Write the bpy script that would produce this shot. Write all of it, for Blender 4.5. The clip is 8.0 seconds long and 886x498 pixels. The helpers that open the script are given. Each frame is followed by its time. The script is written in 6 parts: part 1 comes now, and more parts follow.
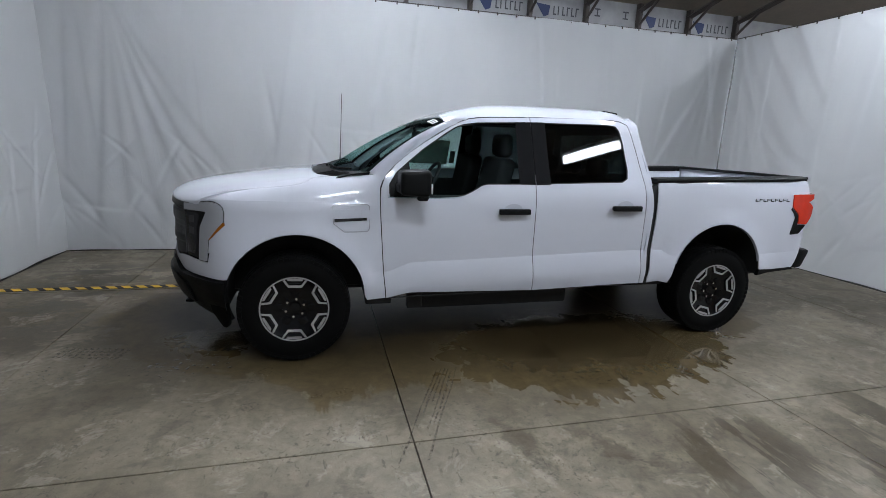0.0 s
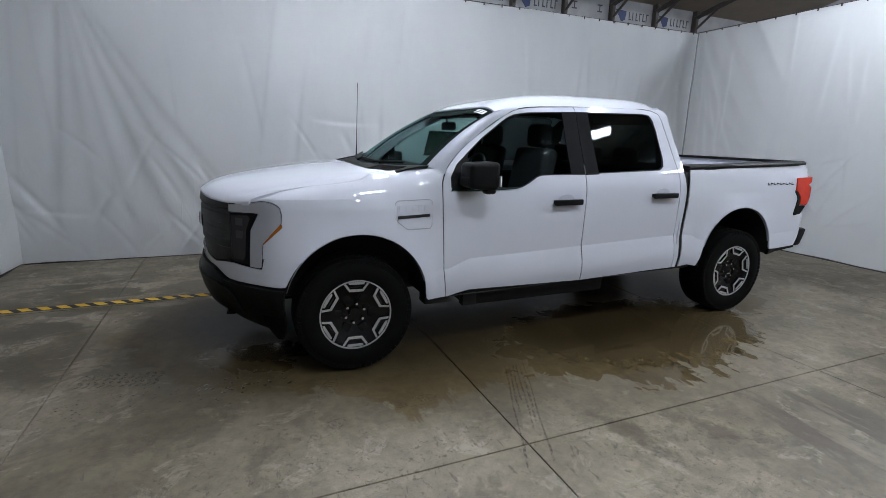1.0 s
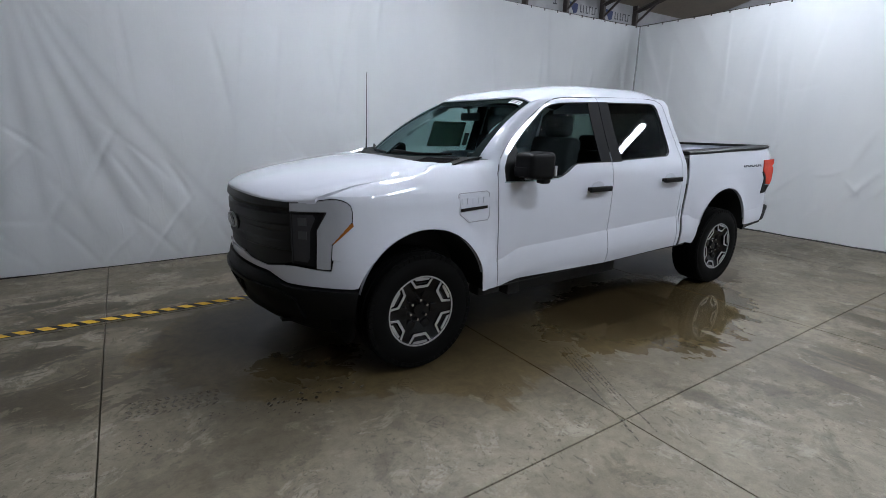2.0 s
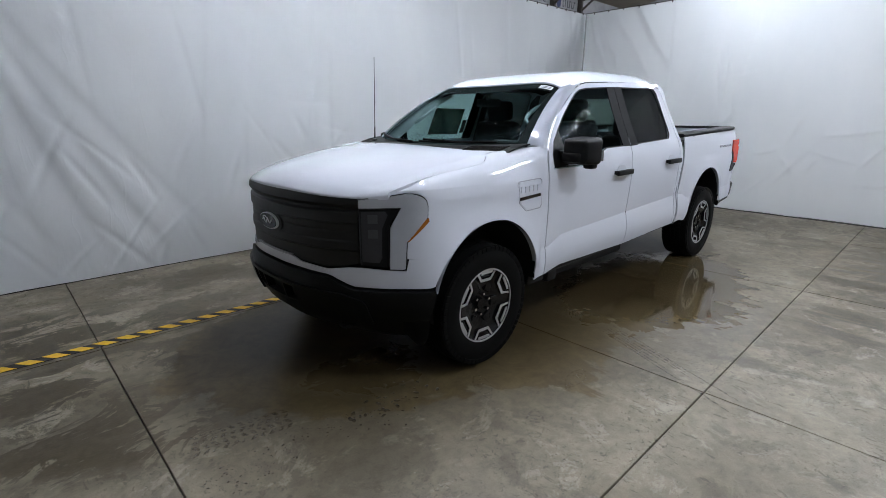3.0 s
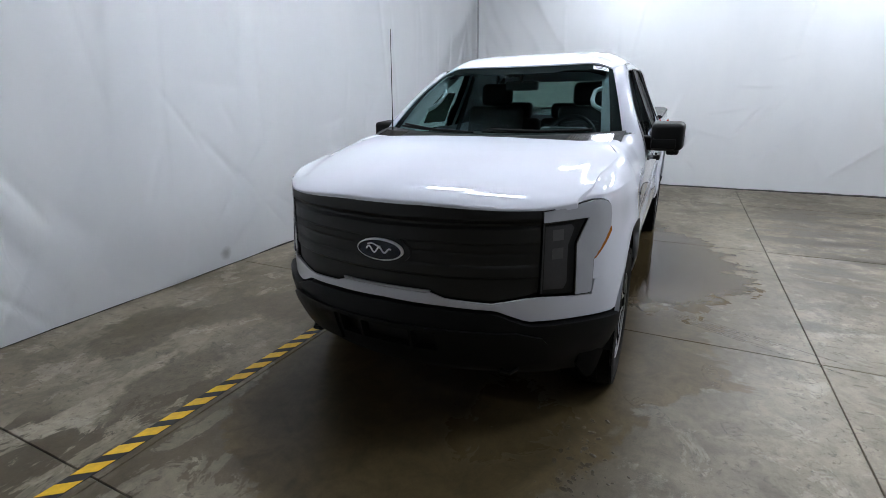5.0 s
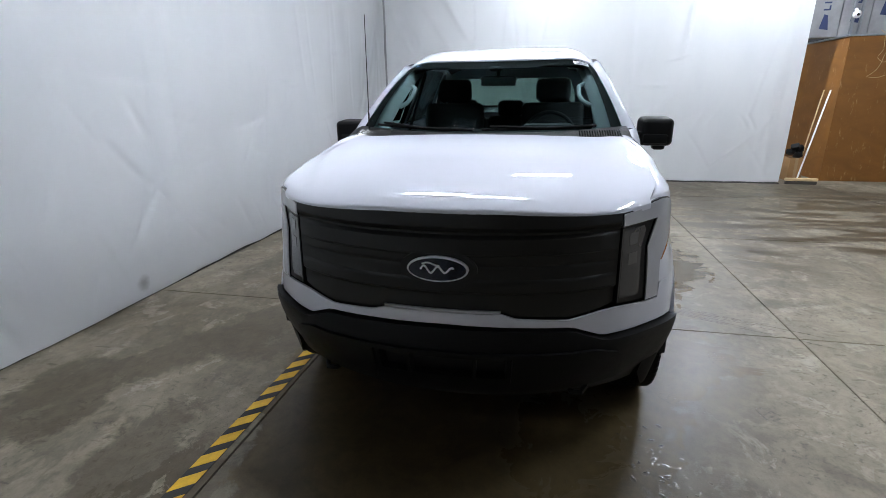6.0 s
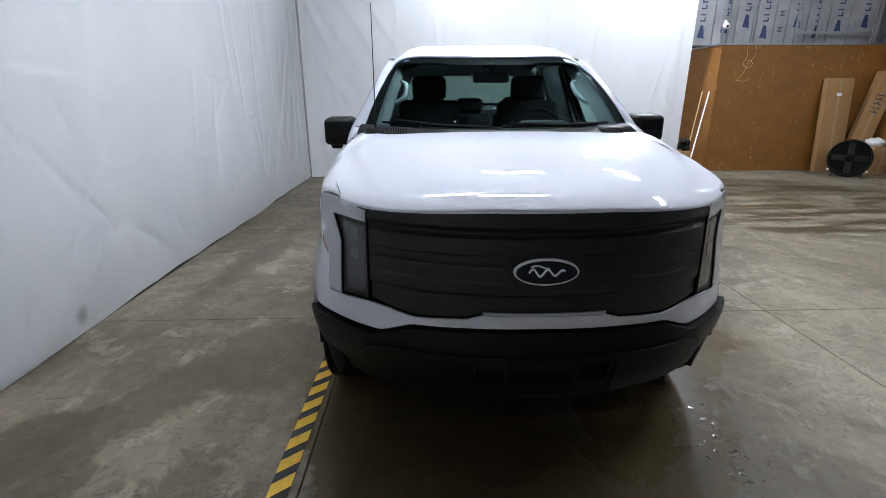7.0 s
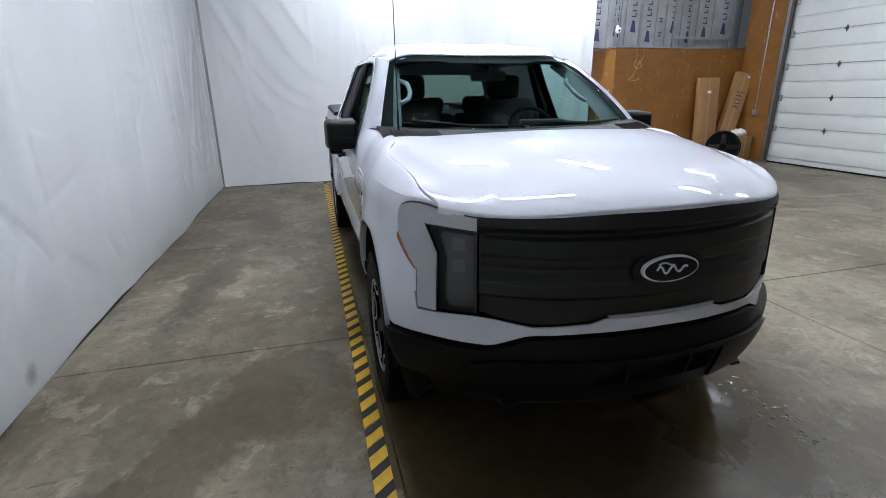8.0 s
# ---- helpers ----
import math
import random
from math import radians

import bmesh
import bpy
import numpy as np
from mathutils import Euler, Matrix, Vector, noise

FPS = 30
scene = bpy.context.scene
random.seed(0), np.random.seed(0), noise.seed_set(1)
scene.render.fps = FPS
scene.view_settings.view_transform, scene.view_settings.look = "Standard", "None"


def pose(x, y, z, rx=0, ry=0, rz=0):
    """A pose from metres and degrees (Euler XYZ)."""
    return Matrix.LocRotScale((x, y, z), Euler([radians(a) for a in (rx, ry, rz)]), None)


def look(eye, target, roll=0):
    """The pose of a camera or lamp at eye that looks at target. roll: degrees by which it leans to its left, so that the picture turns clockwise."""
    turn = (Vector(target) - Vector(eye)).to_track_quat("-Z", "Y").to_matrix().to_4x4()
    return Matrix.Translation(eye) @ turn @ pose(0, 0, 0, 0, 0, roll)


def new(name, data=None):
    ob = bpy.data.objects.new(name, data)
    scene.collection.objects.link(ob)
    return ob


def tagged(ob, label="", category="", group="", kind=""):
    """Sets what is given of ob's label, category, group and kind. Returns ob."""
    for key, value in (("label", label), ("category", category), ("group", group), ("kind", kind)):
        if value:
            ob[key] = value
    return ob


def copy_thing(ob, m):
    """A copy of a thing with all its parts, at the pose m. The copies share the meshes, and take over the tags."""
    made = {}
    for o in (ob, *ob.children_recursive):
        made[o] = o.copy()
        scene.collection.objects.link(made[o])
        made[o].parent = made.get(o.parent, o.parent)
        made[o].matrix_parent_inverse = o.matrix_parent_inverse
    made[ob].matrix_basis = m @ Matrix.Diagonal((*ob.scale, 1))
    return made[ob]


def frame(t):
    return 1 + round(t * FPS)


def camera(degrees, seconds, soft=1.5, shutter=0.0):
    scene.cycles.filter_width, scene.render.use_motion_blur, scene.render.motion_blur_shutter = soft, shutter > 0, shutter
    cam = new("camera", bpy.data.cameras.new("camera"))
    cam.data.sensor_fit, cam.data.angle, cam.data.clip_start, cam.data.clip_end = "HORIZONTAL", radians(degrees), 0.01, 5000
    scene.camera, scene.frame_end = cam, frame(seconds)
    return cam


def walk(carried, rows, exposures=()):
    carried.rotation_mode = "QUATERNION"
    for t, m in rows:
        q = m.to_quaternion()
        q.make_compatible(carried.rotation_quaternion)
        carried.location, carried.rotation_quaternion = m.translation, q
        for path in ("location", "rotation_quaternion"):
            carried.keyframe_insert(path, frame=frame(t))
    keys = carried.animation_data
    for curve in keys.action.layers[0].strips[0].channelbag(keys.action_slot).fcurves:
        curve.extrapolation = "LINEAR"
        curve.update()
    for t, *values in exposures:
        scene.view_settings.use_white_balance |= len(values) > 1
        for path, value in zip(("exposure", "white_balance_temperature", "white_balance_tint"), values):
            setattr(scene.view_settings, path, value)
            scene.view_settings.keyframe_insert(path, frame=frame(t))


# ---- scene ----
cam = camera(85.1, 8.0, soft=0.7)
PATH = [
    (0, (0.177, -4.489, 1.662), (0.676, -2.603, 1.223), 2.4),
    (0.5, (-0.264, -4.283, 1.619), (0.368, -2.438, 1.178), 2.3),
    (1, (-0.683, -4.067, 1.617), (0.08, -2.275, 1.16), 1.6),
    (1.5, (-1.124, -3.845, 1.612), (-0.209, -2.13, 1.143), 1.1),
    (2.8, (-2.112, -3.074, 1.621), (-0.835, -1.629, 1.09), 0.4),
    (3, (-2.211, -2.917, 1.604), (-0.889, -1.515, 1.067), -0.0),
    (3.5, (-2.428, -2.494, 1.644), (-1.022, -1.194, 1.067), -1.1),
    (4, (-2.648, -2.087, 1.649), (-1.132, -0.917, 1.074), -0.7),
    (4.5, (-2.723, -1.638, 1.622), (-1.094, -0.629, 1.052), -0.4),
    (4.7, (-2.737, -1.459, 1.624), (-1.074, -0.514, 1.039), -0.6),
    (5.8, (-2.717, -0.508, 1.623), (-0.874, -0.019, 1.02), -0.6),
    (6, (-2.682, -0.376, 1.6), (-0.817, 0.016, 0.996), -0.7),
    (6.5, (-2.678, 0.032, 1.586), (-0.781, 0.196, 0.975), -0.2),
    (7, (-2.623, 0.439, 1.589), (-0.719, 0.383, 0.977), -0.2),
    (7.5, (-2.46, 0.839, 1.597), (-0.579, 0.556, 0.979), -0.6),
    (8, (-2.359, 1.262, 1.587), (-0.523, 0.76, 0.974), -0.7),
]
walk(cam, [(t, look(eye, target, roll)) for t, eye, target, roll in PATH], [(0.0, -0.11), (1.7, -0.09), (2.8, 0.08), (4.7, 0.26), (5.8, 0.33), (8.0, 0.45)])

# ---- world and lamps ----
world = bpy.data.worlds.new("hall_gloom")
world.use_nodes = True
world.node_tree.nodes["Background"].inputs[0].default_value = (0.75, 0.82, 0.9, 1)
world.node_tree.nodes["Background"].inputs[1].default_value = 0.05
scene.world = world
scene.view_settings.exposure = 0.0

LAMP_Z = 4.42
TUBE_GLOW = 150.0
# (1.1, 1.0), (7.68, -3.85), (-4.3, -1.6): fill added for curtain, plywood return, nose
LAMP_SPOTS = [(0.75, -0.25, 0.65, 0), (4.2, -0.8, 0.25, 0), (8.2, -0.25, 0.82, 0), (0.75, -3.8, 0.85, -65), (4.8, -3.4, 0.70, -65), (7.68, -3.85, 1.2, 0),
              # y -6.8: assumed row, unseen, set to even the light
              (0.75, -6.8, 0.70, 0), (4.6, -6.8, 0.08, 0), (8.2, -6.8, 0.02, 0), (-4.4, 1.6, 1.0, 0), (1.1, 1.0, 1.05, 0), (-4.3, -1.6, 0.04, 0)]


# ---- materials ----
def nodes_of(name):
    m = bpy.data.materials.new(name)
    m.use_nodes = True
    nt = m.node_tree
    return m, nt, nt.nodes["Principled BSDF"]


def node(nt, kind, **sockets):
    n = nt.nodes.new(kind)
    for k, v in sockets.items():
        n.inputs[k.replace("_", " ")].default_value = v
    return n


def noise_at(nt, scale, detail=4.0, rough=0.6, stretch=None, distort=0.0):
    tc = nt.nodes.new("ShaderNodeTexCoord")
    n = nt.nodes.new("ShaderNodeTexNoise")
    n.inputs["Scale"].default_value = scale
    n.inputs["Detail"].default_value = detail
    n.inputs["Roughness"].default_value = rough
    n.inputs["Distortion"].default_value = distort
    if stretch:
        mp = nt.nodes.new("ShaderNodeMapping")
        mp.inputs["Scale"].default_value = stretch
        nt.links.new(tc.outputs["Object"], mp.inputs["Vector"])
        nt.links.new(mp.outputs["Vector"], n.inputs["Vector"])
    else:
        nt.links.new(tc.outputs["Object"], n.inputs["Vector"])
    return n.outputs["Fac"]


def ramp(nt, fac, stops):
    r = nt.nodes.new("ShaderNodeValToRGB")
    while len(r.color_ramp.elements) < len(stops):
        r.color_ramp.elements.new(0.5)
    for e, (p, c) in zip(r.color_ramp.elements, stops):
        e.position = p
        e.color = (*c, 1) if len(c) == 3 else c
    nt.links.new(fac, r.inputs["Fac"])
    return r.outputs["Color"]


def grey(v):
    return (v, v, v)


def bump(nt, bsdf, fac, strength, dist=0.01):
    b = nt.nodes.new("ShaderNodeBump")
    b.inputs["Strength"].default_value = strength
    b.inputs["Distance"].default_value = dist
    nt.links.new(fac, b.inputs["Height"])
    nt.links.new(b.outputs["Normal"], bsdf.inputs["Normal"])
    return b


def mix_col(nt, fac, a, b, mode="MIX"):
    m = nt.nodes.new("ShaderNodeMix")
    m.data_type, m.blend_type = "RGBA", mode
    for sock, v in ((m.inputs[0], fac), (m.inputs[6], a), (m.inputs[7], b)):
        if isinstance(v, (int, float)):
            sock.default_value = v
        elif isinstance(v, tuple):
            sock.default_value = (*v, 1) if len(v) == 3 else v
        else:
            nt.links.new(v, sock)
    return m.outputs[2]


def math_node(nt, op, a, b=0.0, clamp=False):
    m = nt.nodes.new("ShaderNodeMath")
    m.operation, m.use_clamp = op, clamp
    for sock, v in zip(m.inputs, (a, b)):
        if isinstance(v, (int, float)):
            sock.default_value = v
        else:
            nt.links.new(v, sock)
    return m.outputs[0]


def plain(name, colour, rough=0.5, metal=0.0, vary=0.12, scale=6.0, bump_by=0.0, bump_scale=80.0, coat=0.0, spec=0.5):
    """A surface with a broad and a fine variation of tone and gloss."""
    m, nt, b = nodes_of(name)
    broad, fine = noise_at(nt, scale, 3), noise_at(nt, scale * 14, 3)
    both = math_node(nt, "ADD", math_node(nt, "MULTIPLY", broad, 0.65), math_node(nt, "MULTIPLY", fine, 0.35))
    lo = tuple(c * (1 - vary) for c in colour)
    hi = tuple(min(1, c * (1 + vary)) for c in colour)
    nt.links.new(ramp(nt, both, [(0.3, lo), (0.7, hi)]), b.inputs["Base Color"])
    nt.links.new(ramp(nt, both, [(0.3, grey(max(0.02, rough * 0.85))), (0.7, grey(min(1, rough * 1.12)))]), b.inputs["Roughness"])
    b.inputs["Metallic"].default_value = metal
    b.inputs["Coat Weight"].default_value = coat
    b.inputs["Coat Roughness"].default_value = 0.04
    b.inputs["Specular IOR Level"].default_value = spec
    if bump_by:
        bump(nt, b, noise_at(nt, bump_scale, 3), bump_by, 0.004)
    return m


def glass_mat(name, tint, gloss_rough=0.01, shine=0.03, graze_by=0.35):
    """A thin pane: tinted see-through, with a mirror gloss that grows towards grazing."""
    m, nt, b = nodes_of(name)
    out = nt.nodes["Material Output"]
    tr = nt.nodes.new("ShaderNodeBsdfTransparent")
    tr.inputs["Color"].default_value = (*tint, 1)
    gl = nt.nodes.new("ShaderNodeBsdfGlossy")
    gl.inputs["Roughness"].default_value = gloss_rough
    lw = nt.nodes.new("ShaderNodeLayerWeight")
    lw.inputs["Blend"].default_value = 0.5
    graze = math_node(nt, "POWER", lw.outputs["Facing"], 5.0)
    mx = nt.nodes.new("ShaderNodeMixShader")
    nt.links.new(math_node(nt, "ADD", math_node(nt, "MULTIPLY", graze, graze_by), shine), mx.inputs[0])
    nt.links.new(tr.outputs[0], mx.inputs[1])
    nt.links.new(gl.outputs[0], mx.inputs[2])
    nt.links.new(mx.outputs[0], out.inputs["Surface"])
    return m


def emit_mat(name, colour, strength):
    m, nt, b = nodes_of(name)
    b.inputs["Emission Color"].default_value = (*colour, 1)
    b.inputs["Emission Strength"].default_value = strength
    return m


PAINT = plain("white_paint", (0.615, 0.633, 0.695), 0.5, 0, 0.012, 2, coat=1.0, spec=0.0)
BLACK_PLASTIC = plain("black_plastic", (0.0068, 0.0070, 0.0072), 0.46, 0, 0.2, 9, 0.12, 400, spec=0.11)
GRILLE_BLACK = plain("grille_black", (0.0125, 0.0130, 0.0126), 0.48, 0, 0.15, 9, 0.08, 500, spec=0.30)
GLOSS_BLACK = plain("gloss_black", (0.012, 0.012, 0.013), 0.12, 0, 0.1, 6, coat=0.6)
SATIN_BLACK = plain("satin_black", (0.0055, 0.0055, 0.0062), 0.6, 0, 0.12, 6, spec=0.06)
UNDER_BLACK = plain("underbody_black", (0.012, 0.012, 0.012), 0.8, 0, 0.3, 8, 0.3, 60)
RUBBER = plain("tyre_rubber", (0.0042, 0.0042, 0.0042), 0.6, 0, 0.25, 12, 0.12, 120, spec=0.07)
WET_DROP = plain("standing_water", (0.075, 0.062, 0.044), 0.03, 0, 0.2, 30, coat=1.0)
BEAD = plain("water_bead", (0.10, 0.15, 0.17), 0.12, 0, 0.3, 40, coat=0.3)
RIM_BLACK = plain("rim_black", (0.005, 0.005, 0.0055), 0.22, 0, 0.15, 9, coat=0.12, spec=0.2)
CUP_GREY = plain("shaded_cup", (0.46, 0.475, 0.53), 0.35, 0, 0.04, 9, coat=0.6)
MACHINED = plain("machined_alloy", (0.50, 0.50, 0.51), 0.36, 0.6, 0.08, 40)
CHROME = plain("chrome", (0.8, 0.8, 0.82), 0.08, 1.0, 0.04, 8)
BADGE_BLUE = plain("badge_blue", (0.004, 0.007, 0.018), 0.15, 0, 0.1, 20, coat=0.25, spec=0.25)
STICKER_BLUE = plain("sticker_blue", (0.09, 0.22, 0.42), 0.4, 0, 0.1, 20)
WHITE_MARK = plain("white_marking", (0.75, 0.76, 0.78), 0.35, 0, 0.05, 30)
LENS_GREY = plain("grey_light_bar", (0.40, 0.412, 0.445), 0.22, 0, 0.05, 12, coat=0.6)
LENS_DARK = plain("smoked_lens", (0.008, 0.008, 0.009), 0.35, 0, 0.1, 12, spec=0.12)
LENS_RED = plain("red_lens", (0.62, 0.035, 0.012), 0.25, 0, 0.15, 12, coat=0.25, spec=0.2)
LENS_AMBER = plain("amber_lens", (0.34, 0.115, 0.015), 0.2, 0, 0.1, 20, coat=0.6)
CABIN = plain("cabin_black", (0.046, 0.050, 0.051), 0.8, 0, 0.2, 9, 0.2, 250, spec=0.15)
FABRIC = plain("seat_cloth", (0.040, 0.040, 0.042), 0.95, 0, 0.25, 14, 0.35, 320, spec=0.1)
LINER = plain("headliner_grey", (0.27, 0.305, 0.315), 0.9, 0, 0.08, 20, 0.2, 300)
LENS_PANEL = plain("frosted_lens", (0.038, 0.039, 0.043), 0.22, 0, 0.12, 9, coat=0.3)
plain_lens = plain("frosted_projector", (0.058, 0.060, 0.066), 0.14, 0, 0.1, 20, coat=0.5)
GLASS = glass_mat("windscreen_glass", (0.68, 0.79, 0.78), shine=0.0003, graze_by=0.014)
SIDE_GLASS = glass_mat("side_glass", (0.74, 0.82, 0.81), shine=0.0003, graze_by=0.03)
PRIVACY = glass_mat("privacy_glass", (0.235, 0.252, 0.257), shine=0.022, graze_by=0.15)
STEEL = plain("galvanised_steel", (0.32, 0.34, 0.36), 0.4, 0.8, 0.2, 7, 0.1, 60)
DARK_STEEL = plain("primed_steel", (0.06, 0.05, 0.045), 0.6, 0.2, 0.25, 7, 0.1, 60)
CARD = plain("cardboard", (0.29, 0.158, 0.062), 0.85, 0, 0.12, 7, 0.1, 200)
PALE_WOOD = plain("pale_wood", (0.55, 0.40, 0.22), 0.6, 0, 0.15, 20)
WHITE_PLASTIC = plain("white_plastic", (0.72, 0.72, 0.71), 0.4, 0, 0.05, 12)
DOOR_WHITE = plain("door_panel_white", (0.60, 0.62, 0.61), 0.45, 0, 0.06, 3, 0.05, 60)
TAPE_BLACK = plain("tape_black", (0.014, 0.013, 0.012), 0.62, 0, 0.3, 20)
TAPE_YELLOW = plain("tape_yellow", (0.66, 0.385, 0.014), 0.5, 0, 0.22, 18)
PRINT_BLUE = plain("print_blue", (0.022, 0.036, 0.11), 0.6, 0, 0.15, 20)
REAR_GLASS = glass_mat("rear_glass", (0.50, 0.56, 0.53), shine=0.0003, graze_by=0.03)
SHEET_BACK = glass_mat("thin_dark_paper", (0.26, 0.268, 0.245), 0.4, shine=0.002, graze_by=0.0)
PRINT_DARK = plain("print_dark", (0.05, 0.05, 0.06), 0.6, 0, 0.15, 20)
ROOF_SHEET = plain("roof_sheet", (0.20, 0.165, 0.13), 0.75, 0, 0.22, 2)


def vinyl_mat():
    m, nt, b = nodes_of("white_vinyl")
    broad = noise_at(nt, 0.9, 4, 0.6, (1, 1, 0.35))
    spots = noise_at(nt, 7, 6, 0.7)
    col = ramp(nt, broad, [(0.3, (0.83, 0.845, 0.86)), (0.7, (0.90, 0.91, 0.915))])
    dirt = ramp(nt, spots, [(0.70, grey(0.0)), (0.82, grey(0.35))])
    geo = nt.nodes.new("ShaderNodeNewGeometry")
    far = nt.nodes.new("ShaderNodeVectorMath")
    far.operation = "DISTANCE"
    far.inputs[1].default_value = (0.49, 2.82, 0.14)
    nt.links.new(geo.outputs["Position"], far.inputs[0])
    spot = ramp(nt, math_node(nt, "ADD", far.outputs["Value"], math_node(nt, "MULTIPLY", spots, 0.06)), [(0.055, grey(0.6)), (0.11, grey(0))])
    col = mix_col(nt, dirt, col, (0.55, 0.54, 0.52))
    nt.links.new(mix_col(nt, spot, col, (0.30, 0.29, 0.27)), b.inputs["Base Color"])
    b.inputs["Roughness"].default_value = 0.52
    # sharp fold lines: where a slow noise crosses its mean, in two slants
    def ridge(scale, stretch, wide, off):
        n = noise_at(nt, scale, 2.0, 0.5, stretch, off)
        return ramp(nt, math_node(nt, "ABSOLUTE", math_node(nt, "SUBTRACT", n, 0.5)), [(0.0, grey(1)), (wide, grey(0))])
    lines = math_node(nt, "ADD", ridge(1.3, (1.3, 1.3, 0.5), 0.028, 1.6), math_node(nt, "MULTIPLY", ridge(2.2, (0.7, 0.7, 1.2), 0.02, 0.9), 0.6))
    where = ramp(nt, noise_at(nt, 0.9, 3, 0.6), [(0.42, grey(0)), (0.6, grey(1))])
    lines = math_node(nt, "MULTIPLY", lines, where)
    soft = noise_at(nt, 5, 5, 0.6, (1, 1, 0.5), 0.8)
    weave = noise_at(nt, 160, 2, 0.5)
    tall = math_node(nt, "ADD", math_node(nt, "ADD", math_node(nt, "MULTIPLY", lines, 0.07), math_node(nt, "MULTIPLY", soft, 0.5)), math_node(nt, "MULTIPLY", weave, 0.03))
    bump(nt, b, tall, 0.20, 0.03)
    return m


def concrete_mat():
    """Sealed slab: blotchy warm grey with scuffs, brush streaks and soaked brown patches that shine where water stands."""
    m, nt, b = nodes_of("sealed_concrete")
    geo = nt.nodes.new("ShaderNodeNewGeometry")

    def world_noise(scale, detail=5, rough=0.6, distort=0.0, off=0.0, stretch=None, turn=0.0):
        mp = nt.nodes.new("ShaderNodeMapping")
        mp.inputs["Location"].default_value = (off, off * 0.7, 0)
        mp.inputs["Rotation"].default_value = (0, 0, radians(turn))
        if stretch:
            mp.inputs["Scale"].default_value = stretch
        nt.links.new(geo.outputs["Position"], mp.inputs["Vector"])
        n = nt.nodes.new("ShaderNodeTexNoise")
        for k, v in (("Scale", scale), ("Detail", detail), ("Roughness", rough), ("Distortion", distort)):
            n.inputs[k].default_value = v
        nt.links.new(mp.outputs["Vector"], n.inputs["Vector"])
        return n.outputs["Fac"]

    def times(a, f):
        return math_node(nt, "MULTIPLY", a, f)

    def plus(a, f):
        return math_node(nt, "ADD", a, f)

    def rated(a, lo, hi):
        return math_node(nt, "MULTIPLY", plus(a, -lo), 1.0 / (hi - lo), True)

    sep = nt.nodes.new("ShaderNodeSeparateXYZ")
    nt.links.new(geo.outputs["Position"], sep.inputs[0])
    x, y = sep.outputs[0], sep.outputs[1]

    def pond(cx, cy, rx, ry, turn=0.0):
        """Depth inside an oval: positive within, negative outside, roughly in metres."""
        mp = nt.nodes.new("ShaderNodeMapping")
        mp.vector_type = "TEXTURE"
        mp.inputs["Location"].default_value = (cx, cy, 0)
        mp.inputs["Rotation"].default_value = (0, 0, radians(turn))
        mp.inputs["Scale"].default_value = (rx, ry, 1)
        flat = nt.nodes.new("ShaderNodeCombineXYZ")
        nt.links.new(x, flat.inputs[0])
        nt.links.new(y, flat.inputs[1])
        nt.links.new(flat.outputs[0], mp.inputs["Vector"])
        ln = nt.nodes.new("ShaderNodeVectorMath")
        ln.operation = "LENGTH"
        nt.links.new(mp.outputs["Vector"], ln.inputs[0])
        return times(math_node(nt, "SUBTRACT", 1.0, ln.outputs["Value"]), min(rx, ry))

    def union(ponds):
        got = pond(*ponds[0])
        for p in ponds[1:]:
            got = math_node(nt, "MAXIMUM", got, pond(*p))
        return got

    n1 = world_noise(1.3, 6, 0.62, 0.5)
    n2 = world_noise(4.2, 7, 0.68, 0.9, 4.0)
    n3 = world_noise(9.0, 6, 0.66, 0.6, 14.0)
    brush = world_noise(2.4, 6, 0.66, 0.4, 3.0, (2.6, 0.45, 1), 4)
    # soaked ground beside and under the truck and before its nose, drawn out by the brush on the door side; the nose
    # oval also takes in the truck's shadow
    side = math_node(nt, "MULTIPLY", plus(times(y, -1.0), -1.0), 1.4, True)
    edge = plus(plus(times(plus(n1, -0.5), 0.75), times(plus(n2, -0.5), 0.42)), times(plus(n3, -0.5), 0.16))
    edge = plus(edge, times(times(plus(brush, -0.5), side), 0.9))
    soak = plus(union([(2.3, -0.45, 1.65, 1.45), (0.60, -0.40, 1.42, 1.18), (3.7, -0.1, 0.95, 1.1), (-0.42, 0.03, 1.18, 1.12)]), edge)
    wet = rated(soak, 0.0, 0.05)
    deep = rated(soak, 0.12, 0.75)
    halo = times(rated(plus(soak, times(plus(n3, -0.5), 0.9)), -0.42, 0.04), 0.55)
    # drying patches: along the tape, on the door side, and mopped streaks far off
    dry_edge = plus(plus(times(plus(n1, -0.5), 0.35), times(plus(n2, -0.5), 0.36)), times(plus(n3, -0.5), 0.14))
    damp_at = plus(union([(-0.12, 1.84, 0.80, 0.25, -33), (0.18, 1.50, 0.48, 0.42, 0), (-0.80, 2.25, 0.45, 0.30, 20), (2.2, 2.2, 0.9, 0.22, -8), (4.2, 1.9, 0.8, 0.25, 10), (1.30, -2.27, 0.10, 0.26, 8), (1.78, -2.40, 0.12, 0.22, 30),
                          (-1.15, 1.45, 0.5, 0.25, 10)]), dry_edge)
    patchy = times(rated(damp_at, 0.0, 0.06), 0.66)
    mop = plus(world_noise(2.0, 7, 0.68, 0.4, 17.0, (2.3, 0.40, 1), 4), times(plus(n2, -0.5), 0.16))
    swept = rated(plus(union([(2.45, -2.55, 0.6, 0.55, 0), (4.4, -5.0, 2.1, 3.2, 0), (3.9, -2.6, 0.7, 0.7, 0)]), times(plus(n1, -0.5), 0.8)), 0.0, 0.35)
    patchy = math_node(nt, "MAXIMUM", patchy, times(times(rated(mop, 0.490, 0.515), swept), 0.90))
